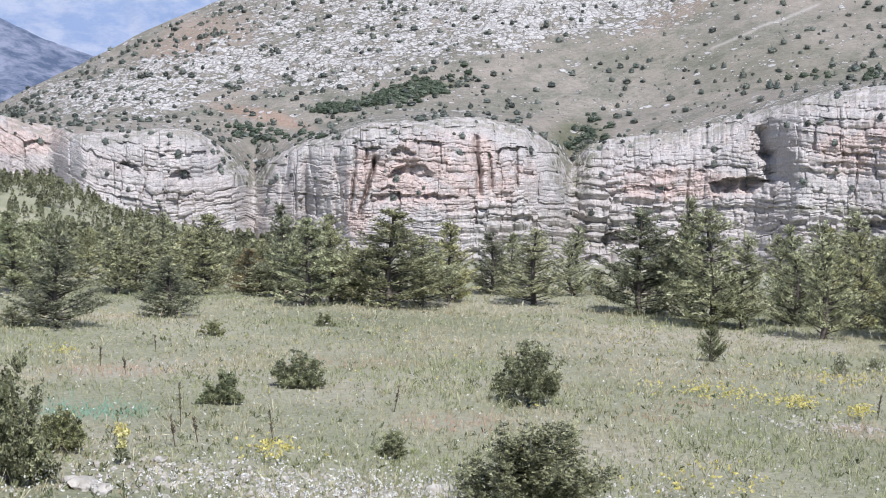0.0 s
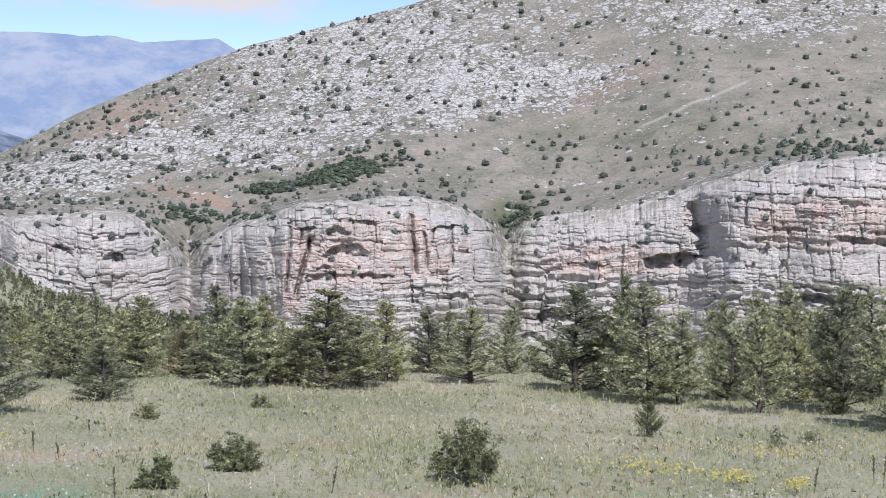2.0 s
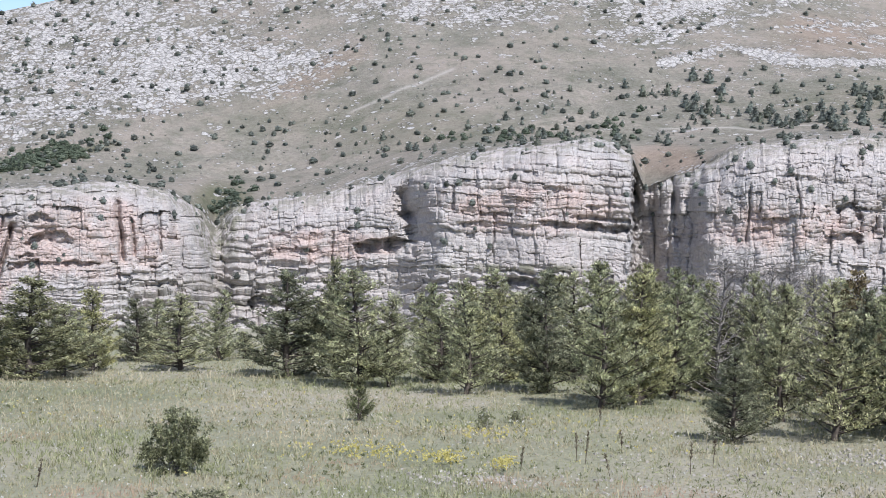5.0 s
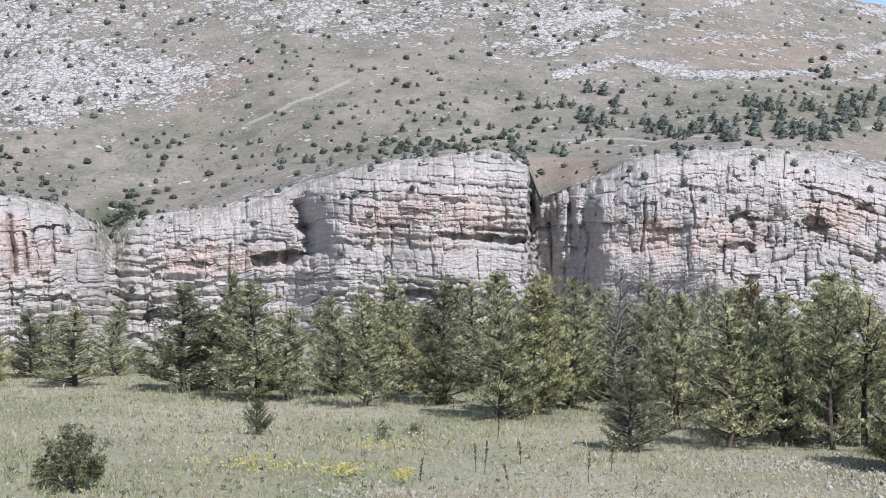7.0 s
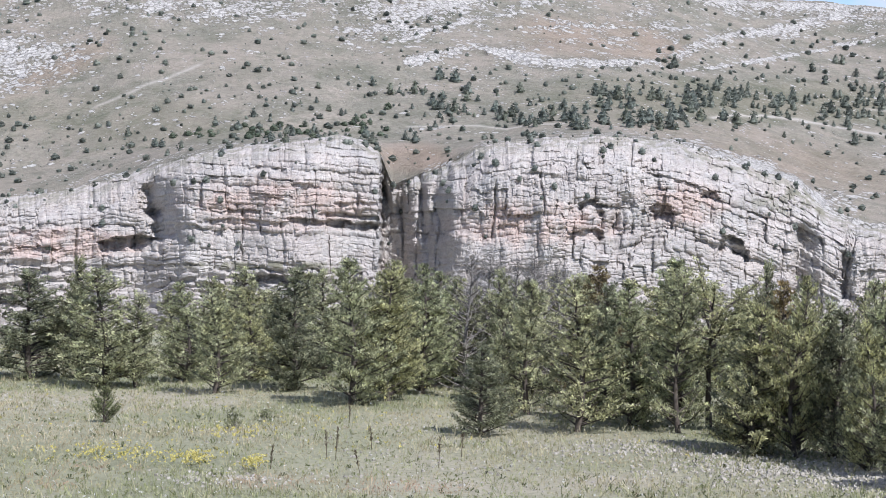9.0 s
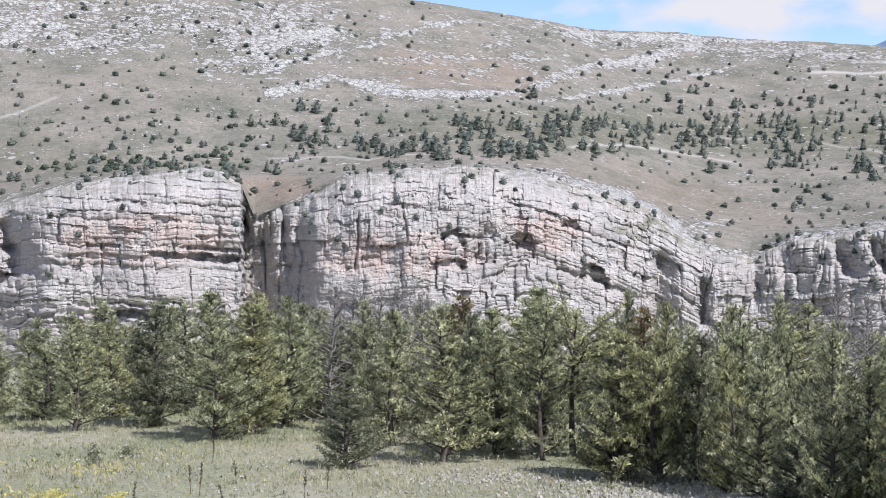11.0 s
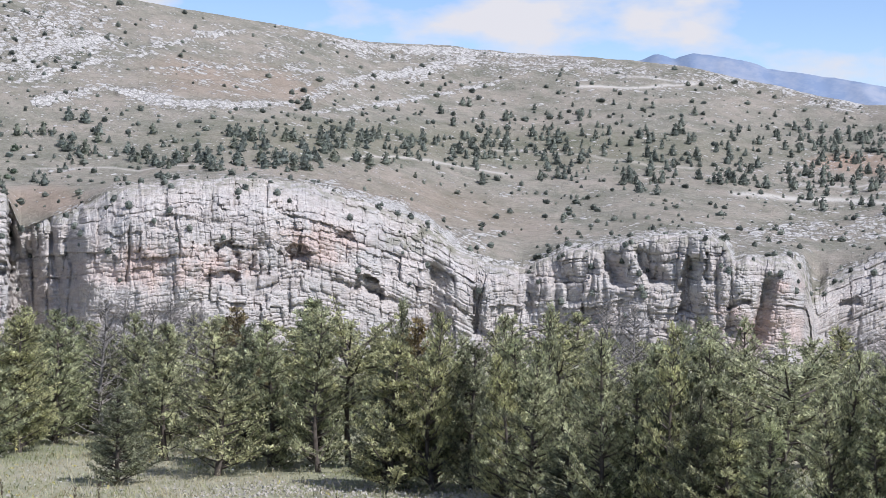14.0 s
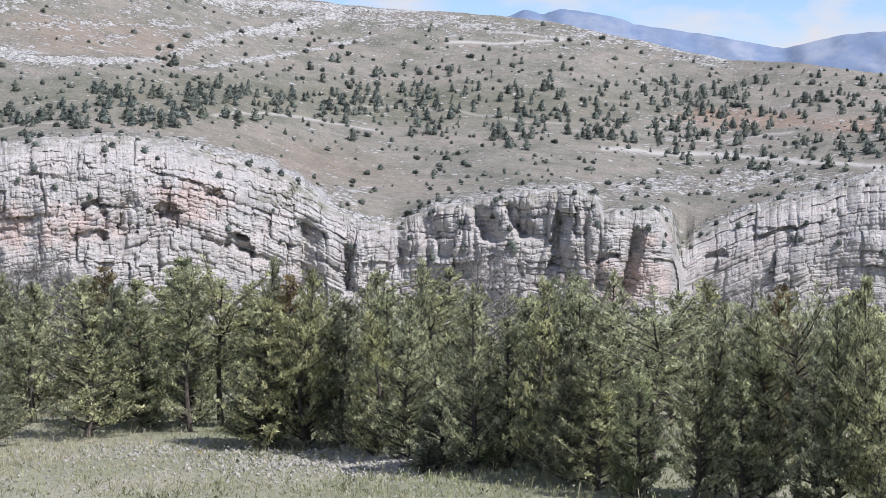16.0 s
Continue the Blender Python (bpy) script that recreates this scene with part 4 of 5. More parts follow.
def pine(az, r, height, width, kind):
    """A pine at a bearing and distance from the bank."""
    seed = PINES[kind][int(RNG.integers(len(PINES[kind])))]
    a = radians(az)
    spot = put(r * math.sin(a), r * math.cos(a)) - Vector((0, 0, 0.03))
    if kind not in ("young", "bare"):
        width *= 0.96 if az > 30 else 1.1
    m = Matrix.Translation(spot) @ pose(0, 0, 0, 0, 0, RNG.uniform(0, 360)) @ Matrix.Diagonal((width / 1.6, width / 1.6, height / 3.0, 1))
    if seed not in PINE_FIRST:
        PINE_FIRST[seed] = make_pine(kind, seed)
        PINE_FIRST[seed].matrix_basis = m
        return PINE_FIRST[seed]
    src = PINE_FIRST[seed]
    keep = src.matrix_basis.copy()
    src.matrix_basis = Matrix.Identity(4)
    ob = copy_thing(src, m)
    src.matrix_basis = keep
    return ob


pine(-15.06, 38.9, 0.51, 0.86, "dark")
pine(-15.04, 52.5, 2.68, 2.00, "full")
pine(-13.49, 39.2, 2.25, 1.97, "dark")
pine(-11.50, 52.6, 2.15, 1.79, "airy")
pine(-10.53, 52.3, 2.33, 1.78, "full")
pine(-9.66, 43.1, 1.69, 1.64, "dark")
pine(-9.06, 53.3, 2.20, 1.49, "airy")
pine(-8.38, 51.6, 2.65, 2.17, "full")
pine(-6.59, 51.4, 1.05, 1.45, "airy")
pine(-5.70, 51.2, 3.09, 1.48, "dark")
pine(-4.80, 47.8, 2.69, 2.10, "full")
pine(-3.99, 49.2, 2.81, 1.48, "full")
pine(-2.89, 49.6, 1.75, 1.79, "airy")
pine(-1.88, 48.8, 3.15, 2.93, "dark")
pine(-0.77, 49.9, 2.33, 2.21, "airy")
pine(0.24, 52.2, 2.77, 1.68, "full")
pine(1.75, 55.9, 2.23, 1.68, "dark")
pine(3.26, 52.3, 2.55, 2.31, "airy")
pine(4.66, 56.0, 2.52, 1.39, "full")
pine(5.46, 57.1, 1.01, 1.15, "airy")
pine(6.97, 50.2, 3.40, 2.71, "dark")
pine(8.65, 49.8, 3.82, 1.49, "dark")
pine(9.45, 46.5, 3.53, 2.52, "full")
pine(10.62, 46.3, 2.82, 1.58, "airy")
pine(12.27, 47.6, 3.01, 1.71, "full")
pine(13.34, 43.2, 3.19, 1.74, "airy")
pine(13.39, 49.0, 3.01, 1.58, "full")
pine(14.58, 47.0, 2.88, 1.69, "full")
pine(16.17, 44.2, 3.50, 2.13, "dark")
pine(18.14, 39.4, 3.70, 1.90, "full")
pine(19.47, 40.4, 3.50, 1.78, "full")
pine(19.50, 41.4, 3.65, 1.83, "full")
pine(20.67, 43.3, 3.56, 1.91, "full")
pine(21.86, 48.1, 3.29, 1.93, "full")
pine(22.77, 33.0, 2.0, 1.32, "dark")
pine(23.46, 41.3, 3.54, 1.49, "airy")
pine(24.45, 37.5, 3.25, 1.66, "full")
pine(26.22, 33.9, 3.42, 1.91, "airy")
pine(27.19, 36.5, 3.16, 1.46, "dark")
pine(28.07, 35.1, 3.24, 1.69, "full")
pine(29.69, 36.9, 3.72, 1.92, "full")
pine(29.78, 33.9, 3.56, 1.49, "airy")
pine(30.86, 34.7, 3.65, 2.08, "umbrella")
pine(32.14, 31.1, 2.54, 1.62, "dark")
pine(32.47, 30.9, 3.07, 1.74, "full")
pine(32.72, 33.8, 3.74, 0.94, "dark")
pine(33.89, 30.8, 3.51, 1.36, "full")
pine(33.97, 32.1, 3.36, 1.29, "airy")
pine(35.04, 31.0, 2.77, 1.49, "full")
pine(35.28, 30.6, 2.90, 1.47, "dark")
pine(36.28, 28.8, 2.68, 1.16, "full")
pine(36.47, 29.4, 3.41, 1.41, "full")
pine(37.03, 29.2, 3.00, 1.29, "full")
pine(37.47, 27.7, 2.76, 1.33, "full")
pine(37.96, 30.2, 3.69, 0.72, "airy")
pine(38.24, 25.8, 0.58, 0.77, "dark")
pine(38.66, 26.4, 1.37, 0.95, "dark")
pine(39.45, 27.3, 2.71, 1.21, "full")
pine(39.84, 25.6, 2.99, 1.33, "full")
pine(40.36, 26.5, 0.66, 0.53, "young")
pine(40.53, 25.4, 0.84, 0.56, "young")
pine(41.07, 25.7, 2.51, 1.24, "full")
pine(41.68, 26.4, 2.83, 1.38, "airy")
pine(42.28, 24.7, 3.14, 1.09, "airy")
pine(42.56, 25.2, 3.12, 1.12, "dark")
pine(43.28, 23.9, 2.30, 1.06, "dark")
pine(43.89, 25.0, 2.87, 1.21, "full")
pine(44.29, 23.5, 2.14, 1.13, "full")
pine(44.83, 26.0, 3.19, 1.36, "airy")
pine(45.09, 22.5, 0.84, 0.49, "young")
pine(45.69, 22.5, 1.95, 0.99, "full")
pine(46.28, 24.5, 3.01, 1.86, "umbrella")
pine(47.67, 22.2, 2.27, 1.07, "airy")
pine(48.46, 22.7, 2.78, 0.91, "full")
pine(49.25, 22.0, 1.96, 0.97, "full")
pine(50.03, 22.2, 2.67, 1.07, "full")
pine(51.19, 22.2, 3.08, 1.07, "umbrella")
pine(51.77, 21.5, 2.13, 1.03, "dark")
pine(52.54, 21.8, 2.85, 0.87, "airy")
pine(53.49, 21.6, 3.14, 0.95, "full")
pine(53.97, 21.1, 2.28, 0.93, "full")

pine(22.3, 45.0, 3.95, 2.2, "bare")
pine(23.0, 46.5, 4.1, 2.3, "bare")
pine(23.9, 45.5, 3.9, 2.2, "bare")
pine(24.8, 46.0, 4.05, 2.3, "bare")
pine(25.5, 44.0, 3.8, 2.0, "bare")
pine(40.1, 33.5, 3.75, 1.7, "bare")
pine(41.0, 34.5, 3.6, 1.6, "bare")
pine(49.5, 30.0, 3.1, 1.6, "bare")
pine(26.9, 39.0, 3.6, 1.8, "rusty")
pine(33.3, 33.5, 3.3, 1.5, "rusty")
pine(50.6, 25.5, 2.9, 1.3, "rusty")
pine(-6.9, 53.0, 1.5, 1.4, "rusty")


def fill_belt():
    """The trees that stand behind the first ones, up to the edge of the gorge."""
    for az in np.concatenate([np.arange(-16, 14, 0.85), np.arange(14, 27, 0.6), np.arange(27, 57, 1.0)]):
        az = float(az + RNG.uniform(-0.3, 0.3))
        front = float(np.interp(az, [-16, -2, 6, 12, 20, 28, 36, 42, 48, 56], [53, 54, 57, 50, 45, 40, 34, 31, 28, 27]))
        gap = 3.4 < az < 6.4 or 1.0 < az < 1.4
        r = front + RNG.uniform(-1.0 if az > 20 else 1.0, 9.0)
        top = -5.0 if az > 14 else (-5.7 if az > -5 else -5.2)
        if gap:
            top = -6.8
        base = float(ground_z(np.float64(r * math.sin(radians(az))), np.float64(r * math.cos(radians(az)))))
        height = EYE + r * math.tan(radians(top + RNG.uniform(-0.9, 0.75))) - base
        if height > 0.7:
            pine(az, r, height, height * RNG.uniform(0.5, 0.65), "airy" if RNG.uniform() < (0.35 if az < 30 else 0.6) else "full")


fill_belt()


# ---- shrubs in the meadow ----
def shrub_shape(seed, blades, leafy, leaf_size):
    """Many stems from one stock, with leaf tufts toward their ends; 1 m high and wide."""
    rng = np.random.default_rng(seed)
    stems, P, D = [], [], []
    for i in range(46):
        a, out = rng.uniform(0, 2 * math.pi), rng.uniform(0.03, 0.5) ** 0.8
        top = math.sqrt(max(0.05, 1 - (out / 0.56) ** 2)) * rng.uniform(0.45, 1.05)
        s = np.linspace(0, 1, 5)
        pts = np.stack([np.cos(a) * out * s ** 0.8, np.sin(a) * out * s ** 0.8, top * s], -1) + rng.normal(size=(5, 3)) * 0.02 * s[:, None]
        pts[0] = (0.08 * math.cos(a), 0.08 * math.sin(a), 0.0)
        stems.append(tube(pts, 0.009 * (1 - 0.8 * s), 3))
        knots = rng.uniform(0.45, 1.0, max(2, leafy // 9))
        for q in knots[rng.integers(len(knots), size=leafy)]:
            c = np.array([np.interp(q, s, pts[:, j]) for j in range(3)])
            d = rng.normal(size=3) * 0.6 + np.array([math.cos(a) * 0.5, math.sin(a) * 0.5, 0.7])
            P.append(c + rng.normal(size=3) * 0.036)
            D.append(d)
    P, D = np.array(P), unit(np.array(D))
    P[:, 2] = np.abs(P[:, 2])
    return joined(stems), tufts(P, D, leaf_size, blades, 0.6, leaf_size * 0.24, rng)




def shrub(az, r, height, width, label, leafy=34, leaf=None):
    a = radians(az)
    ob = new("shrub")
    tagged(ob, label, "shrub")
    stems, leaves = shrub_shape(int(1000 + abs(az) * 97 + r * 13), 6, int(leafy * 2.2), 0.042 / (0.4 + 0.6 * width))
    part("stemwork", mesh_from("stemwork", *stems, TWIGS), ob, "thin bare grey stems")
    part("foliage", mesh_from("foliage", *leaves, leaf or SHRUB), ob)
    ob.matrix_basis = Matrix.Translation(put(r * math.sin(a), r * math.cos(a)) - Vector((0, 0, 0.02))) @ Matrix.Diagonal((width / 0.95, width / 0.95, height, 1))
    return ob


GREYLEAF = leaf_material("grey_green_leaves", (0.13, 0.148, 0.085), (0.27, 0.287, 0.165), (0.46, 0.47, 0.285), 9.0)
shrub(3.11, 26.5, 1.15, 1.2, "round dark juniper with bare stems at its foot", 40)
shrub(3.36, 17.4, 1.12, 1.65, "broad dark green shrub with twisted twigs", 70)
shrub(-5.20, 28.0, 0.66, 0.9, "small green shrub leaning over dry grass", 40, GREYLEAF)
shrub(-7.81, 25.5, 0.55, 0.6, "small round green shrub in dry grass", 34, GREYLEAF)
shrub(-15.4, 18.7, 1.42, 1.1, "dark juniper with dense foliage", 60)
shrub(-13.43, 20.6, 0.58, 0.6, "low grey-green shrub beside a juniper", 45, GREYLEAF)
shrub(-1.72, 20.9, 0.38, 0.4, "low sparse green shrub in the grass", 22, GREYLEAF)
shrub(-8.19, 38.6, 0.44, 0.7, "low sparse shrub at the meadow's edge", 16, GREYLEAF)
shrub(-4.19, 41.3, 0.36, 0.5, "low sparse shrub at the meadow's edge", 14, GREYLEAF)
shrub(14.0, 34.0, 0.5, 0.45, "thin low shrub in the meadow", 4, GREYLEAF)
shrub(15.1, 35.6, 0.35, 0.4, "thin low shrub in the meadow", 4, GREYLEAF)
pine(9.52, 35.8, 0.85, 0.62, "young")


# ---- dry weeds ----
WEED = plain_material("dry_weed_stalks", (0.07, 0.055, 0.04), (0.17, 0.14, 0.10), 40)


def dry_weed(az, r, height, seed):
    rng = np.random.default_rng(seed)
    a = radians(az)
    ob = new("dry_weed")
    tagged(ob, "dark dried weed stalk standing in grass", "weed", "dried weeds")
    s = np.linspace(0, 1, 5)
    main = np.stack([rng.normal() * 0.05 * s, rng.normal() * 0.05 * s, height * s], -1)
    part("stalk", mesh_from("stalk", *tube(main, 0.008 * (1 - 0.6 * s), 4), WEED), ob)
    P, D = [], []
    for i in range(34):
        q = rng.uniform(0.35, 1.0)
        P.append(main[0] + (main[-1] - main[0]) * q)
        b = rng.uniform(0, 6.28)
        D.append((math.cos(b), math.sin(b), 2.2))
    part("seed_spray", mesh_from("seed_spray", *tufts(np.array(P), unit(np.array(D)), 0.055, 3, 0.3, 0.006, rng), WEED), ob)
    ob.location = put(r * math.sin(a), r * math.cos(a))


for k, (az, r, h) in enumerate([(-9.3, 23.4, 0.62), (-12.06, 31.2, 0.4), (-10.16, 34.4, 0.35), (-6.05, 21.7, 0.45), (-9.51, 21.1, 0.4), (-1.72, 24.7, 0.42), (-8.72, 21.5, 0.3), (17.3, 29.0, 0.5), (17.6, 28.8, 0.55), (18.5, 26.8, 0.42),
                                (21.3, 28.2, 0.55), (18.1, 35.2, 0.38), (15.3, 27.8, 0.4), (18.9, 30.2, 0.4), (-11.2, 30.0, 0.3), (22.1, 29.6, 0.4)]):
    dry_weed(az, r, h, 300 + k)


# ---- a flowering mullein ----
def mullein(az, el, height):
    rng = np.random.default_rng(77)
    x, y = on_ground(az, el)
    ob = new("mullein")
    tagged(ob, "mullein with a pale yellow flower spike", "wildflower")
    s = np.linspace(0, 1, 5)
    main = np.stack([0.04 * s * s, 0 * s, height * s], -1)
    part("stalk", mesh_from("stalk", *tube(main, 0.009 * (1 - 0.5 * s), 5), WEED), ob)
    q = rng.uniform(0.5, 1.0, 70)
    a = rng.uniform(0, 6.28, 70)
    P = np.stack([0.04 * q * q + 0.03 * np.cos(a), 0.03 * np.sin(a), height * q], -1)
    D = unit(np.stack([np.cos(a), np.sin(a), 0.4 + 0 * a], -1))
    part("flower_spike", mesh_from("flower_spike", *tufts(P, D, 0.035, 5, 0.7, 0.014, rng), plain_material("pale_yellow_petals", (0.55, 0.52, 0.22), (0.68, 0.65, 0.36), 20)), ob, "pale yellow flowers")
    b = rng.uniform(0, 6.28, 26)
    L = np.stack([0.02 * np.cos(b), 0.02 * np.sin(b), rng.uniform(0.02, 0.4 * height, 26)], -1)
    part("leaves", mesh_from("leaves", *tufts(L, unit(np.stack([np.cos(b), np.sin(b), 0.6 + 0 * b], -1)), 0.11, 2, 0.3, 0.02, rng), GREYLEAF), ob)
    ob.location = put(x, y)


mullein(-11.43, -13.6, 0.42)


# ---- loose stones ----
PALE_STONE = plain_material("pale_field_stone", (0.25, 0.235, 0.205), (0.46, 0.435, 0.385), 9)


def stone_shape(seed):
    bm = bmesh.new()
    bmesh.ops.create_icosphere(bm, subdivisions=2, radius=0.5)
    for v in bm.verts:
        n = noise.noise(v.co * 2.3 + Vector((seed * 7.7, seed, 0)))
        v.co *= 0.85 + 0.45 * n
        v.co.z *= 0.5
    me = bpy.data.meshes.new("stone")
    bm.to_mesh(me)
    bm.free()
    me.materials.append(PALE_STONE)
    return me


STONES = [stone_shape(k) for k in range(4)]
for k, (az, r, w) in enumerate([(-12.7, 18.3, 0.42), (-12.1, 18.1, 0.3), (-0.3, 18.5, 0.34), (0.2, 18.9, 0.22), (-7.1, 19.1, 0.2), (-13.2, 18.6, 0.25), (-10.1, 20.0, 0.22), (34.2, 28.9, 0.2), (36.6, 27.2, 0.2), (35.5, 28.1, 0.16)]):
    ob = new("stone", STONES[k % 4])
    tagged(ob, "pale grey stone half sunk in dry grass", "stone", "field stones")
    ob.matrix_basis = Matrix.Translation(put(r * math.sin(radians(az)), r * math.cos(radians(az))) + Vector((0, 0, w * 0.1))) @ pose(0, 0, 0, 0, 0, 53 * k) @ Matrix.Diagonal((w, w, w, 1))


# ---- grass, flowers and gravel ----
def grass_material():
    m, nt, b = material("meadow_grass_blades")
    n = Nodes(nt)
    g = n.node("ShaderNodeNewGeometry")
    rnd = g.outputs["Random Per Island"]
    fresh = n.ramp(rnd, (0.0, (0.15, 0.17, 0.083)), (0.5, (0.27, 0.293, 0.15)), (1.0, (0.39, 0.402, 0.235)))
    straw = n.ramp(rnd, (0.0, (0.246, 0.209, 0.129)), (0.5, (0.402, 0.353, 0.236)), (1.0, (0.558, 0.508, 0.369)))
    col = n.mix(n.attr("dry"), fresh, straw)
    col = n.mix(n.attr("rose"), col, (0.44, 0.31, 0.23))
    col = n.mix(n.attr("sea"), col, (0.20, 0.36, 0.265))
    n.colour(b, col, 0.8)
    return m


def field(count, r0, r1, az0=-18.0, az1=58.0, power=1.0):
    """Spots over the open meadow, denser toward the bank."""
    u = RNG.uniform(size=count)
    r = r0 + (r1 - r0) * u ** power
    az = RNG.uniform(az0, az1, count)
    a = np.radians(az)
    x, y = r * np.sin(a), r * np.cos(a)
    return x, y, ground_z(x, y), az, r


def build_grass(count):
    x, y, z, az, r = field(count, 14.5, 62.0, power=1.1)
    n = len(x)
    patch = fbm(x * 0.22, y * 0.22, 3.0, 3) + 0.5 * vnoise(x * 1.1, y * 1.1, 8.0)
    dry = np.clip(0.56 - 0.40 * sstep(4, 18, az) + 1.15 * patch + 0.25 * RNG.normal(size=n), 0, 1)
    sea = np.clip(1.4 - ((az + 12.4) / 2.3) ** 2 - ((r - 24.8) / 1.4) ** 2, 0, 1)
    rose = np.zeros(n)
    for a0, r0, wa, wr in ((7.4, 25.9, 2.6, 1.6), (-12.0, 30.5, 2.5, 1.5), (-3.3, 31.8, 3.0, 1.5), (9.8, 27.9, 2.2, 1.0), (15.5, 26.0, 2.5, 1.2), (0.5, 24.0, 2.5, 1.5), (20, 25.5, 3, 1.2)):
        rose = np.maximum(rose, np.clip(1.1 - ((az - a0) / wa) ** 2 - ((r - r0) / wr) ** 2, 0, 1))
    rose = rose * np.clip(0.85 + 0.6 * patch + 0.3 * RNG.normal(size=n), 0, 1)
    tall = np.clip(0.55 + 0.6 * vnoise(x * 0.5, y * 0.5, 1.0), 0.2, 1.2)
    P = np.stack([x, y, z - 0.01], -1)
    D = np.tile([[0.0, 0.0, 1.0]], (n, 1))
    blades = 4
    v = unit(D[:, None, :] + 0.42 * RNG.normal(size=(n, blades, 3)))
    v[..., 2] = np.abs(v[..., 2])
    ln = (0.025 + 0.075 * tall + 0.16 * (RNG.uniform(size=n) < 0.05))[:, None, None] * RNG.uniform(0.5, 1.25, (n, blades, 1))
    side = np.cross(v, RNG.normal(size=(n, blades, 3)))
    side = unit(side) * (0.0022 + 0.00015 * r)[:, None, None]
    tip = P[:, None, :] + v * ln
    verts = np.concatenate([P[:, None, :], tip + side, tip - side], 1)
    k = 1 + 2 * blades
    base, j = np.arange(n)[:, None] * k, np.arange(blades)[None, :]
    faces = np.stack([base + 0 * j, base + 1 + j, base + 1 + blades + j], -1).reshape(-1, 3)
    me = mesh_from("meadow_grass", verts, faces, grass_material(), False, (("dry", np.repeat(dry, k)), ("sea", np.repeat(sea, k)), ("rose", np.repeat(rose, k))))
    tagged(new("meadow_grass", me), "dry pale green and straw meadow grass", "grass", kind="stuff")


build_grass(105000)


def build_herbs(name, label, count, mat, size, blades, spread, width, seed, upright):
    """Clumps of taller growth that stand out of the sward, gathered in patches."""
    rng = np.random.default_rng(seed)
    r, az = 15 + 42 * rng.uniform(size=count) ** 1.1, rng.uniform(-17, 56, count)
    x, y = r * np.sin(np.radians(az)), r * np.cos(np.radians(az))
    keep = fbm(x * 0.45, y * 0.45, seed, 3) + 0.25 * rng.normal(size=count) > 0.05
    x, y = x[keep], y[keep]
    P = np.stack([x, y, ground_z(x, y) - 0.01], -1)
    D = unit(rng.normal(size=P.shape) * 0.25 + [0, 0, upright])
    tall = size * rng.uniform(0.5, 1.3, len(P))
    v, f = tufts(np.zeros_like(P), D, 1.0, blades, spread, width / size, rng)
    k = 1 + 2 * blades
    v = v.reshape(-1, k, 3) * tall[:, None, None]
    v[..., 2] = np.abs(v[..., 2])
    tagged(new(name, mesh_from(name, (v + P[:, None, :]).reshape(-1, 3), f, mat)), label, "grass", kind="stuff")


STRAW = plain_material("ripe_grass_heads", (0.34, 0.31, 0.19), (0.50, 0.465, 0.32), 3)
HERB = leaf_material("low_herb_leaves", (0.12, 0.14, 0.07), (0.21, 0.235, 0.12), (0.33, 0.35, 0.20), 2.0)
build_herbs("tall_grass", "tall pale ripe grass standing in tufts", 12000, STRAW, 0.20, 4, 0.3, 0.004, 5, 1.2)
build_herbs("low_herbs", "low dark green herbs among the grass", 14000, HERB, 0.085, 6, 0.7, 0.014, 6, 0.8)


def build_flowers(name, label, spots, mat, size, lift):
    x, y = spots
    z = ground_z(x, y) + lift * RNG.uniform(0.5, 1.2, len(x))
    P = np.stack([x, y, z], -1)
    D = unit(RNG.normal(size=(len(x), 3)) * 0.4 + [0, 0, 1])
    v, f = tufts(P, D, size, 5, 0.8, size * 0.45, RNG)
    tagged(new(name, mesh_from(name, v, f, mat)), label, "flowers", kind="stuff")


def polar(az, r):
    return r * np.sin(np.radians(az)), r * np.cos(np.radians(az))


YELLOW = plain_material("yellow_petals", (0.44, 0.39, 0.12), (0.56, 0.50, 0.20), 20)
WHITE = plain_material("white_petals", (0.5, 0.5, 0.46), (0.68, 0.68, 0.64), 20)


def flower_spots():
    az, r = [], []
    for a0, r0, wa, wr, n in ((10.2, 28.7, 1.2, 0.6, 150), (12.65, 28.1, 0.4, 0.35, 120), (14.67, 27.6, 0.25, 0.25, 80), (-6.0, 20.3, 0.5, 0.3, 70), (-11.4, 21.5, 0.15, 0.15, 40), (-13.2, 33, 0.3, 0.4, 30), (9, 19.5, 1.5, 0.7, 60), (16, 33, 3, 2, 60), (4, 36, 12, 6, 110), (14, 31.5, 0.8, 0.4, 60)):
        az.append(RNG.normal(a0, wa, n))
        r.append(RNG.normal(r0, wr, n))
    return polar(np.concatenate(az), np.concatenate(r))


build_flowers("yellow_flowers", "patches of yellow meadow flowers", flower_spots(), YELLOW, 0.042, 0.2)
fx, fy, _, _, _ = field(4200, 15, 58)
wx, wy = polar(RNG.normal(-3, 7, 1100), RNG.normal(18.2, 0.9, 1100))
fx, fy = np.concatenate([fx, wx]), np.concatenate([fy, wy])
build_flowers("white_flowers", "small white flowers scattered in the grass", (fx, fy), WHITE, 0.026, 0.14)


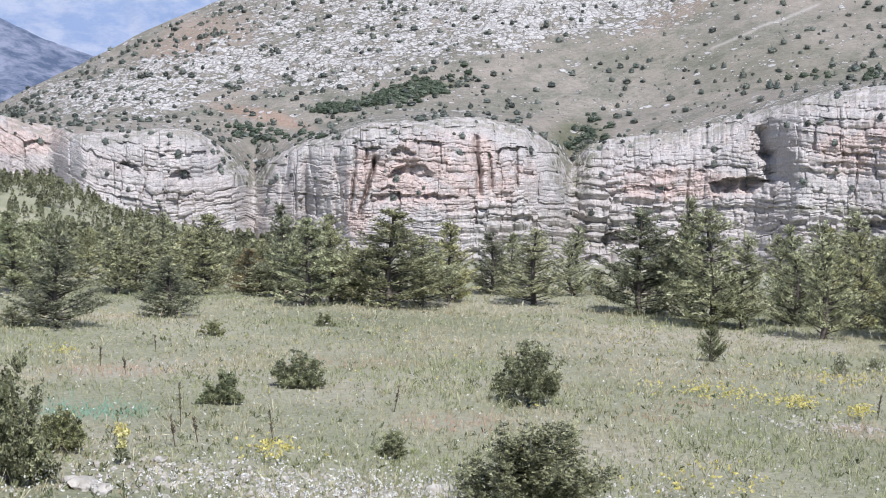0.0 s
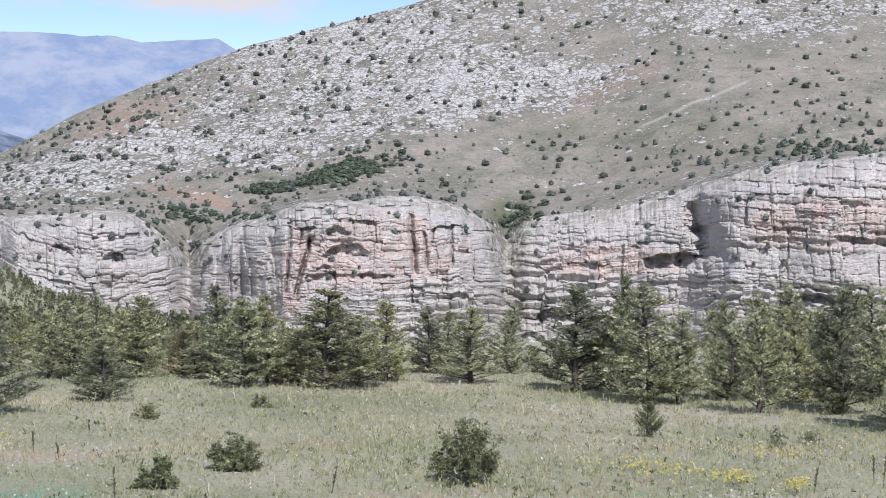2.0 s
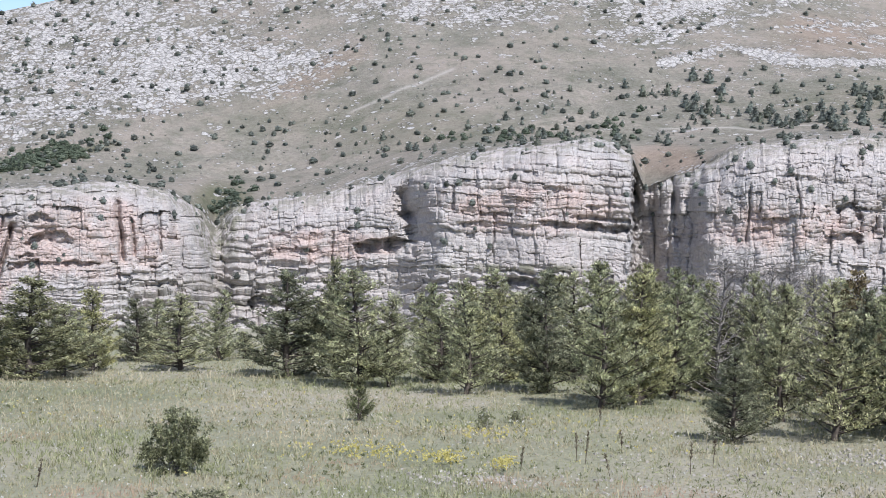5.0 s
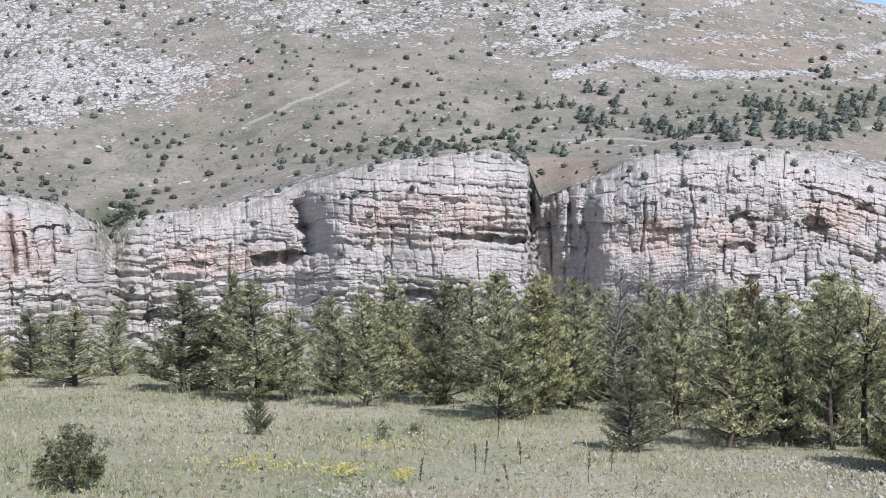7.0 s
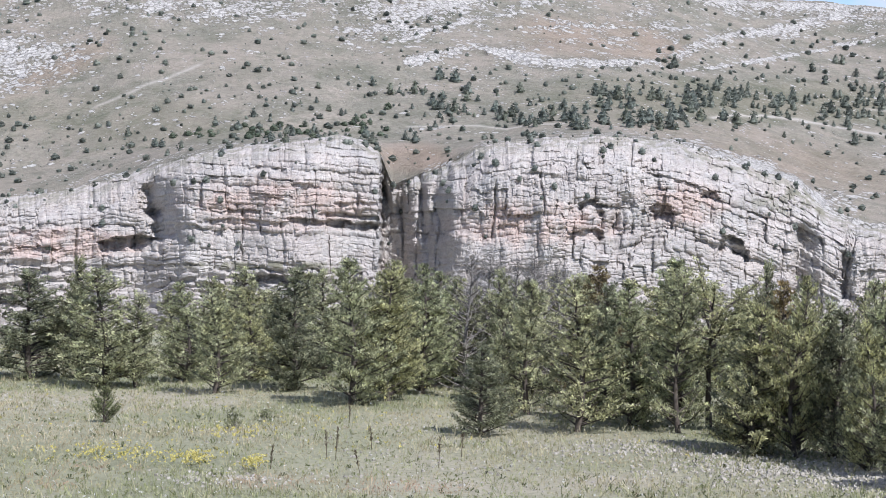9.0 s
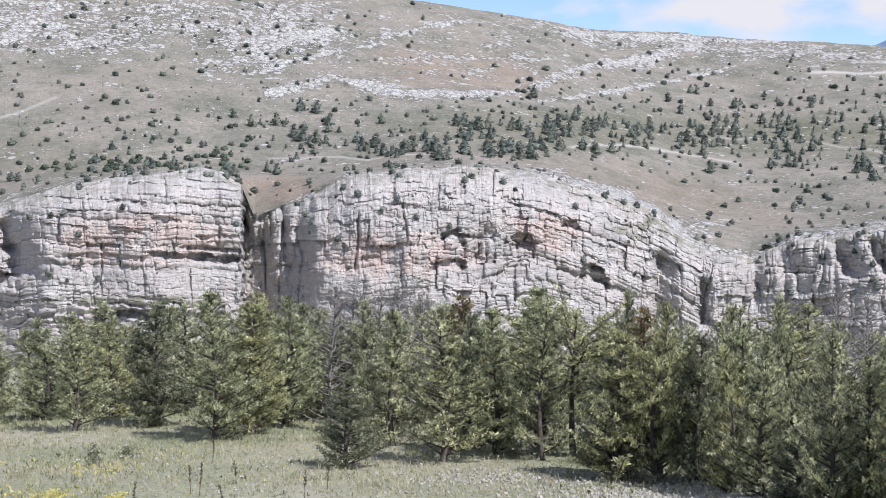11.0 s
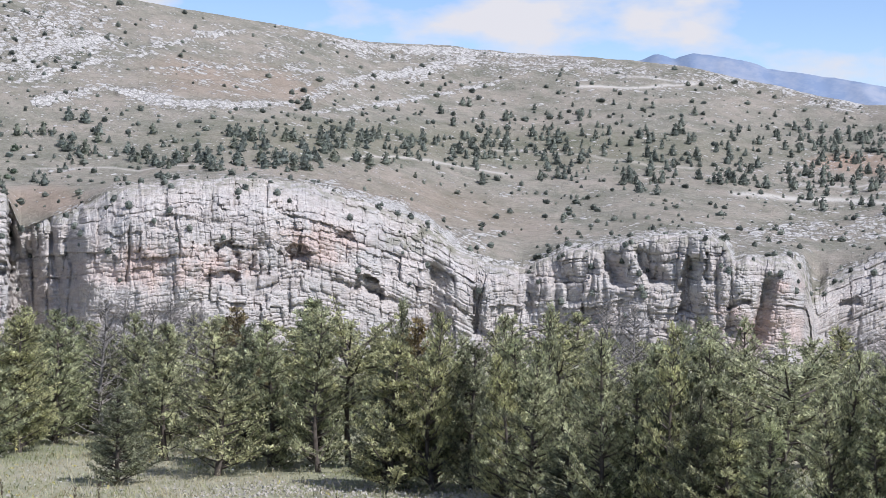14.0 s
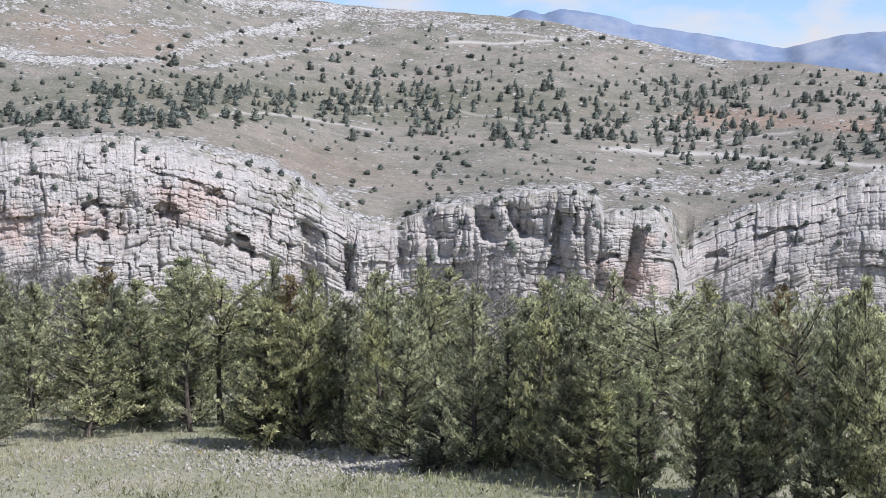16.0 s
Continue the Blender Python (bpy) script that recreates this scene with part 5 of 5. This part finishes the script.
def build_gravel():
    az, r = [], []
    for a0, r0, wa, wr, n in ((-7, 18.9, 3.2, 0.6, 420), (-1, 18.3, 2.6, 0.5, 320), (34, 28.6, 2.4, 1.1, 1700), (37.5, 26.6, 1.2, 0.7, 900), (29, 31.0, 2.5, 0.8, 500), (13.5, 26.6, 1.2, 0.5, 170), (3.9, 52, 1.5, 0.8, 160), (24, 30, 6, 3, 350), (6, 18, 1.5, 0.6, 300)):
        az.append(RNG.normal(a0, wa, n))
        r.append(RNG.normal(r0, wr, n))
    x, y = polar(np.concatenate(az), np.concatenate(r))
    n = len(x)
    c = np.stack([x, y, ground_z(x, y) + 0.012], -1)
    s = RNG.uniform(0.010, 0.036, (n, 1, 1))
    corners = np.array([[-1, -1, -0.4], [1, -1, -0.4], [1, 1, -0.4], [-1, 1, -0.4], [-0.6, -0.5, 0.7], [0.6, -0.6, 0.6], [0.5, 0.6, 0.75], [-0.55, 0.5, 0.6]])
    v = c[:, None, :] + s * (corners[None] + 0.35 * RNG.normal(size=(n, 8, 3)))
    quads = np.array([[4, 5, 6, 7], [0, 1, 5, 4], [1, 2, 6, 5], [2, 3, 7, 6], [3, 0, 4, 7]])
    f = (np.arange(n)[:, None, None] * 8 + quads[None]).reshape(-1, 4)
    tagged(new("gravel", mesh_from("gravel", v, f, PALE_STONE)), "pale limestone gravel showing through the grass", "gravel", kind="stuff")


build_gravel()


# ---- shrubs and conifers of the far slopes ----
def clump(rng, n, cone, spray=0.2, body=True):
    """A far crown, 1 high: an uneven body with n loose leaf sprays that break its outline."""
    rows, cols = (6, 7) if cone else (5, 8)
    h = np.linspace(0.0, 1.0, rows)[:, None] + np.zeros((1, cols))
    wide = 0.30 * (1.04 - h) ** 0.8 * (0.7 + 0.3 * sstep(0, 0.15, h)) if cone else 0.44 * np.sqrt(np.maximum(0.02, 1 - (1.75 * h - 0.75) ** 2))
    a = np.arange(cols)[None, :] * 2 * math.pi / cols + 0.4 * np.arange(rows)[:, None]
    q = wide * rng.uniform(0.65, 1.2, (rows, cols))
    v = np.stack([q * np.cos(a), q * np.sin(a), h * rng.uniform(0.86, 1.0, (rows, cols))], -1).reshape(-1, 3)
    f = sheet_faces(rows, cols, True)
    f = np.concatenate([f[:, [0, 1, 2]], f[:, [0, 2, 3]]])
    h2 = rng.uniform(0.05, 1.0, n)
    w2 = 0.33 * (1.05 - h2) ** 0.8 + 0.03 if cone else 0.47 * np.sqrt(np.maximum(0.05, 1 - (1.8 * h2 - 0.8) ** 2))
    w2 = w2 if body else w2 * np.sqrt(rng.uniform(0.1, 1.0, n))
    a2 = rng.uniform(0, 2 * math.pi, n)
    c = np.stack([w2 * np.cos(a2), w2 * np.sin(a2), h2], -1)
    e1, e2 = unit(rng.normal(size=(n, 3))) * spray, unit(rng.normal(size=(n, 3))) * spray
    s = np.stack([c + e1, c - 0.5 * e1 + 0.8 * e2, c - 0.5 * e1 - 0.8 * e2], 1).reshape(-1, 3)
    s[:, 2] = np.maximum(s[:, 2], 0.0)
    leaves = (s, np.arange(3 * n).reshape(-1, 3))
    return joined([(v, f), leaves]) if body else leaves


def scatter(name, label, category, P, heights, widths, mat, sprays, cone, variants=8, spray=0.2, body=True):
    rng = np.random.default_rng(len(P))
    shapes = [clump(rng, sprays, cone, spray, body) for _ in range(variants)]
    pieces = []
    for i, (p, h, w) in enumerate(zip(P, heights, widths)):
        v, f = shapes[i % variants]
        pieces.append((v * (w, w, h) + p, f))
    v, f = joined(pieces)
    tagged(new(name, mesh_from(name, v, f, mat)), label, category, kind="stuff")


def slope_spots(count, density, seed):
    rng = np.random.default_rng(seed)
    az, t = rng.uniform(-17, 56, count), rng.uniform(0.0, 0.99, count)
    x, y, z, el = hill_point(az, t)
    ok = rng.uniform(size=count) < density(az, el, t)
    return np.stack([x, y, z - 0.15], -1)[ok], az[ok], el[ok]


def shrub_density(az, el, t):
    d = 0.30 + 0.25 * sstep(4, -4, az) + 0.3 * (1 - sstep(0.0, 0.16, t)) + 0.5 * blob(az, el, 4.7, -1.9, 1.6, 0.9) + 2.2 * blob(az, el, -1.6, -0.55, 2.9, 0.2, 0.22)
    d = d * (1 - 0.75 * blob(az, el, 8, 1.6, 4, 0.9, 0.25)) * (1 - 0.8 * blob(az, el, 26, 3.6, 4, 0.9)) * (1 - 0.8 * blob(az, el, 33, -0.5, 5, 0.6, -0.2)) * (1 - 0.6 * sstep(3.2, 4.2, el) * sstep(20, 24, az))
    return d * (0.6 + 0.6 * fbm(az * 0.8, el * 1.5, 4, 3))


def conifer_density(az, el, t):
    d = 1.0 * blob(az, el, 30, 1.1, 9, 0.65, 0.02) + 0.75 * blob(az, el, 41, 0.8, 9, 1.1, -0.02) + 0.4 * blob(az, el, 50, 0.6, 8, 1.6) + 0.5 * blob(az, el, 13, 0.0, 5, 0.45, 0.08) + 0.45 * blob(az, el, 40, 2.1, 12, 0.8, -0.05) + 0.2 * blob(az, el, 20, 1.2, 6, 1.2)
    return np.clip(d, 0, 1) * (0.35 + 0.9 * (fbm(az * 0.7, el * 1.6, 9, 3) + 0.4))


P, a_, e_ = slope_spots(22000, shrub_density, 5)
hh = np.random.default_rng(3).uniform(0.42, 1.0, len(P)) ** 2.8 * 1.75 * (1 + 0.25 * sstep(500, 620, np.hypot(P[:, 0], P[:, 1])))
scatter("hillside_shrubs", "dark juniper shrubs dotted over the slope", "shrubs", P, hh, hh * np.random.default_rng(8).uniform(0.8, 1.7, len(P)), FARLEAF, 16, False, 10, 0.15)

P, a_, e_ = slope_spots(7600, conifer_density, 6)
far = np.argsort(np.hypot(P[:, 0], P[:, 1]))
P = P[far]
hc = (1.4 + 3.2 * np.random.default_rng(4).uniform(0, 1, len(P)) ** 1.4) * (0.6 + 0.4 * sstep(14, 24, np.degrees(np.arctan2(P[:, 0], P[:, 1]))))
NEAR_CONIFERS = 200
scatter("hillside_conifers", "dark conifers spread over the far slope", "conifers", P[NEAR_CONIFERS:], hc[NEAR_CONIFERS:], hc[NEAR_CONIFERS:] * 1.2, FARLEAF, 34, True, 10, 0.11)


def hillside_conifer(seed):
    rng = np.random.default_rng(seed)
    ob = new("conifer")
    tagged(ob, "dark conifer on the grassy slope above the cliffs", "conifer tree", "conifers above the cliffs")
    part("trunk", mesh_from("trunk", *tube(np.array([[0, 0, -0.1], [0, 0, 0.4], [0, 0, 0.9]]), [0.03, 0.022, 0.006], 5), BARK), ob)
    part("crown", mesh_from("crown", *clump(rng, 40, True, 0.11), FARLEAF), ob)
    return ob


CONIFERS = [hillside_conifer(70 + k) for k in range(5)]
for i in range(min(NEAR_CONIFERS, len(P))):
    m = Matrix.Translation(P[i]) @ pose(0, 0, 0, 0, 0, 67 * i) @ Matrix.Diagonal((hc[i] * 1.3, hc[i] * 1.3, hc[i], 1))
    if i < 5:
        CONIFERS[i].matrix_basis = m
    else:
        src = CONIFERS[i % 5]
        keep = src.matrix_basis.copy()
        src.matrix_basis = Matrix.Identity(4)
        copy_thing(src, m)
        src.matrix_basis = keep


# ---- juniper thickets in the hollows above the rim ----
THICKET = leaf_material("thicket_leaves", (0.08, 0.105, 0.075), (0.125, 0.158, 0.115), (0.185, 0.222, 0.165))


def thicket(label, a0, a1, e0, e1, spread, count, seed):
    """Shrubs crowded along a line on the slope."""
    rng = np.random.default_rng(seed)
    q = rng.uniform(0, 1, count)
    q = q[(fbm(q * 9.0, 1.0, seed, 3) + rng.uniform(-0.4, 0.5, count)) > -0.05]
    count = len(q)
    az = a0 + (a1 - a0) * q + rng.normal(size=count) * 0.2
    want = e0 + (e1 - e0) * q + rng.normal(size=count) * spread * (0.4 + 1.6 * q)
    t = np.zeros(count)
    for k in range(300):
        _, _, _, el = hill_point(az, np.full(count, k / 300))
        t = np.where(el < want, k / 300, t)
    x, y, z, _ = hill_point(az, t)
    h = rng.uniform(0.5, 1.55, count) ** 1.6
    scatter("thicket", label, "shrubs", np.stack([x, y, z - 0.3], -1), h, h * 1.4, THICKET, 34, False, 8, 0.13)


thicket("deep green juniper thicket in a hollow", -4.4, 0.8, -1.15, 0.05, 0.11, 760, 91)
thicket("scrub filling a gully above the cliffs", 4.2, 5.6, -2.3, -1.75, 0.16, 90, 92)
thicket("low green scrub along a hollow", -8.0, -4.6, -1.75, -2.2, 0.14, 90, 93)
thicket("low green scrub on the bench", 12.0, 19.5, 0.1, 0.8, 0.16, 110, 94)


# ---- bushes that cling to the cliffs ----
def cliff_bushes():
    rng = np.random.default_rng(12)
    az = rng.uniform(-15, 55, 520)
    below = rng.uniform(0.05, 2.6, 520) ** 1.3
    el = rim_el(az) - below
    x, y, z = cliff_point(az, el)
    keep = rng.uniform(size=520) < 0.25 + 0.75 * np.exp(-below / 0.7)
    P = np.stack([x, y, z - 0.5], -1)[keep] * [0.999, 0.999, 1]
    h = rng.uniform(0.6, 1.8, len(P))
    scatter("cliff_bushes", "dark bushes rooted in cracks of the cliffs", "shrubs", P, h, h * 1.1, FARLEAF, 26, False, 8, 0.13)


cliff_bushes()


# ---- young pines on the western spur ----
SPUR_LEAF = leaf_material("spur_pine_needles", (0.12, 0.13, 0.085), (0.21, 0.222, 0.145), (0.33, 0.34, 0.225), 1.0)


def spur_pines():
    rng = np.random.default_rng(21)
    n = 2300
    az, r = rng.uniform(-19, -4.5, n), rng.uniform(66, 208, n)
    a = np.radians(az)
    x, y = r * np.sin(a), r * np.cos(a)
    keep = rng.uniform(size=n) < np.clip((-4.2 - az) / 3.0, 0, 1)
    x, y = x[keep], y[keep]
    P = np.stack([x, y, ground_z(x, y) - 0.05], -1)
    h = rng.uniform(0.9, 1.7, len(P))
    scatter("spur_pines", "dense young pines covering the spur", "pine trees", P, h, h * 0.95, SPUR_LEAF, 90, True, 6, 0.10, False)


spur_pines()
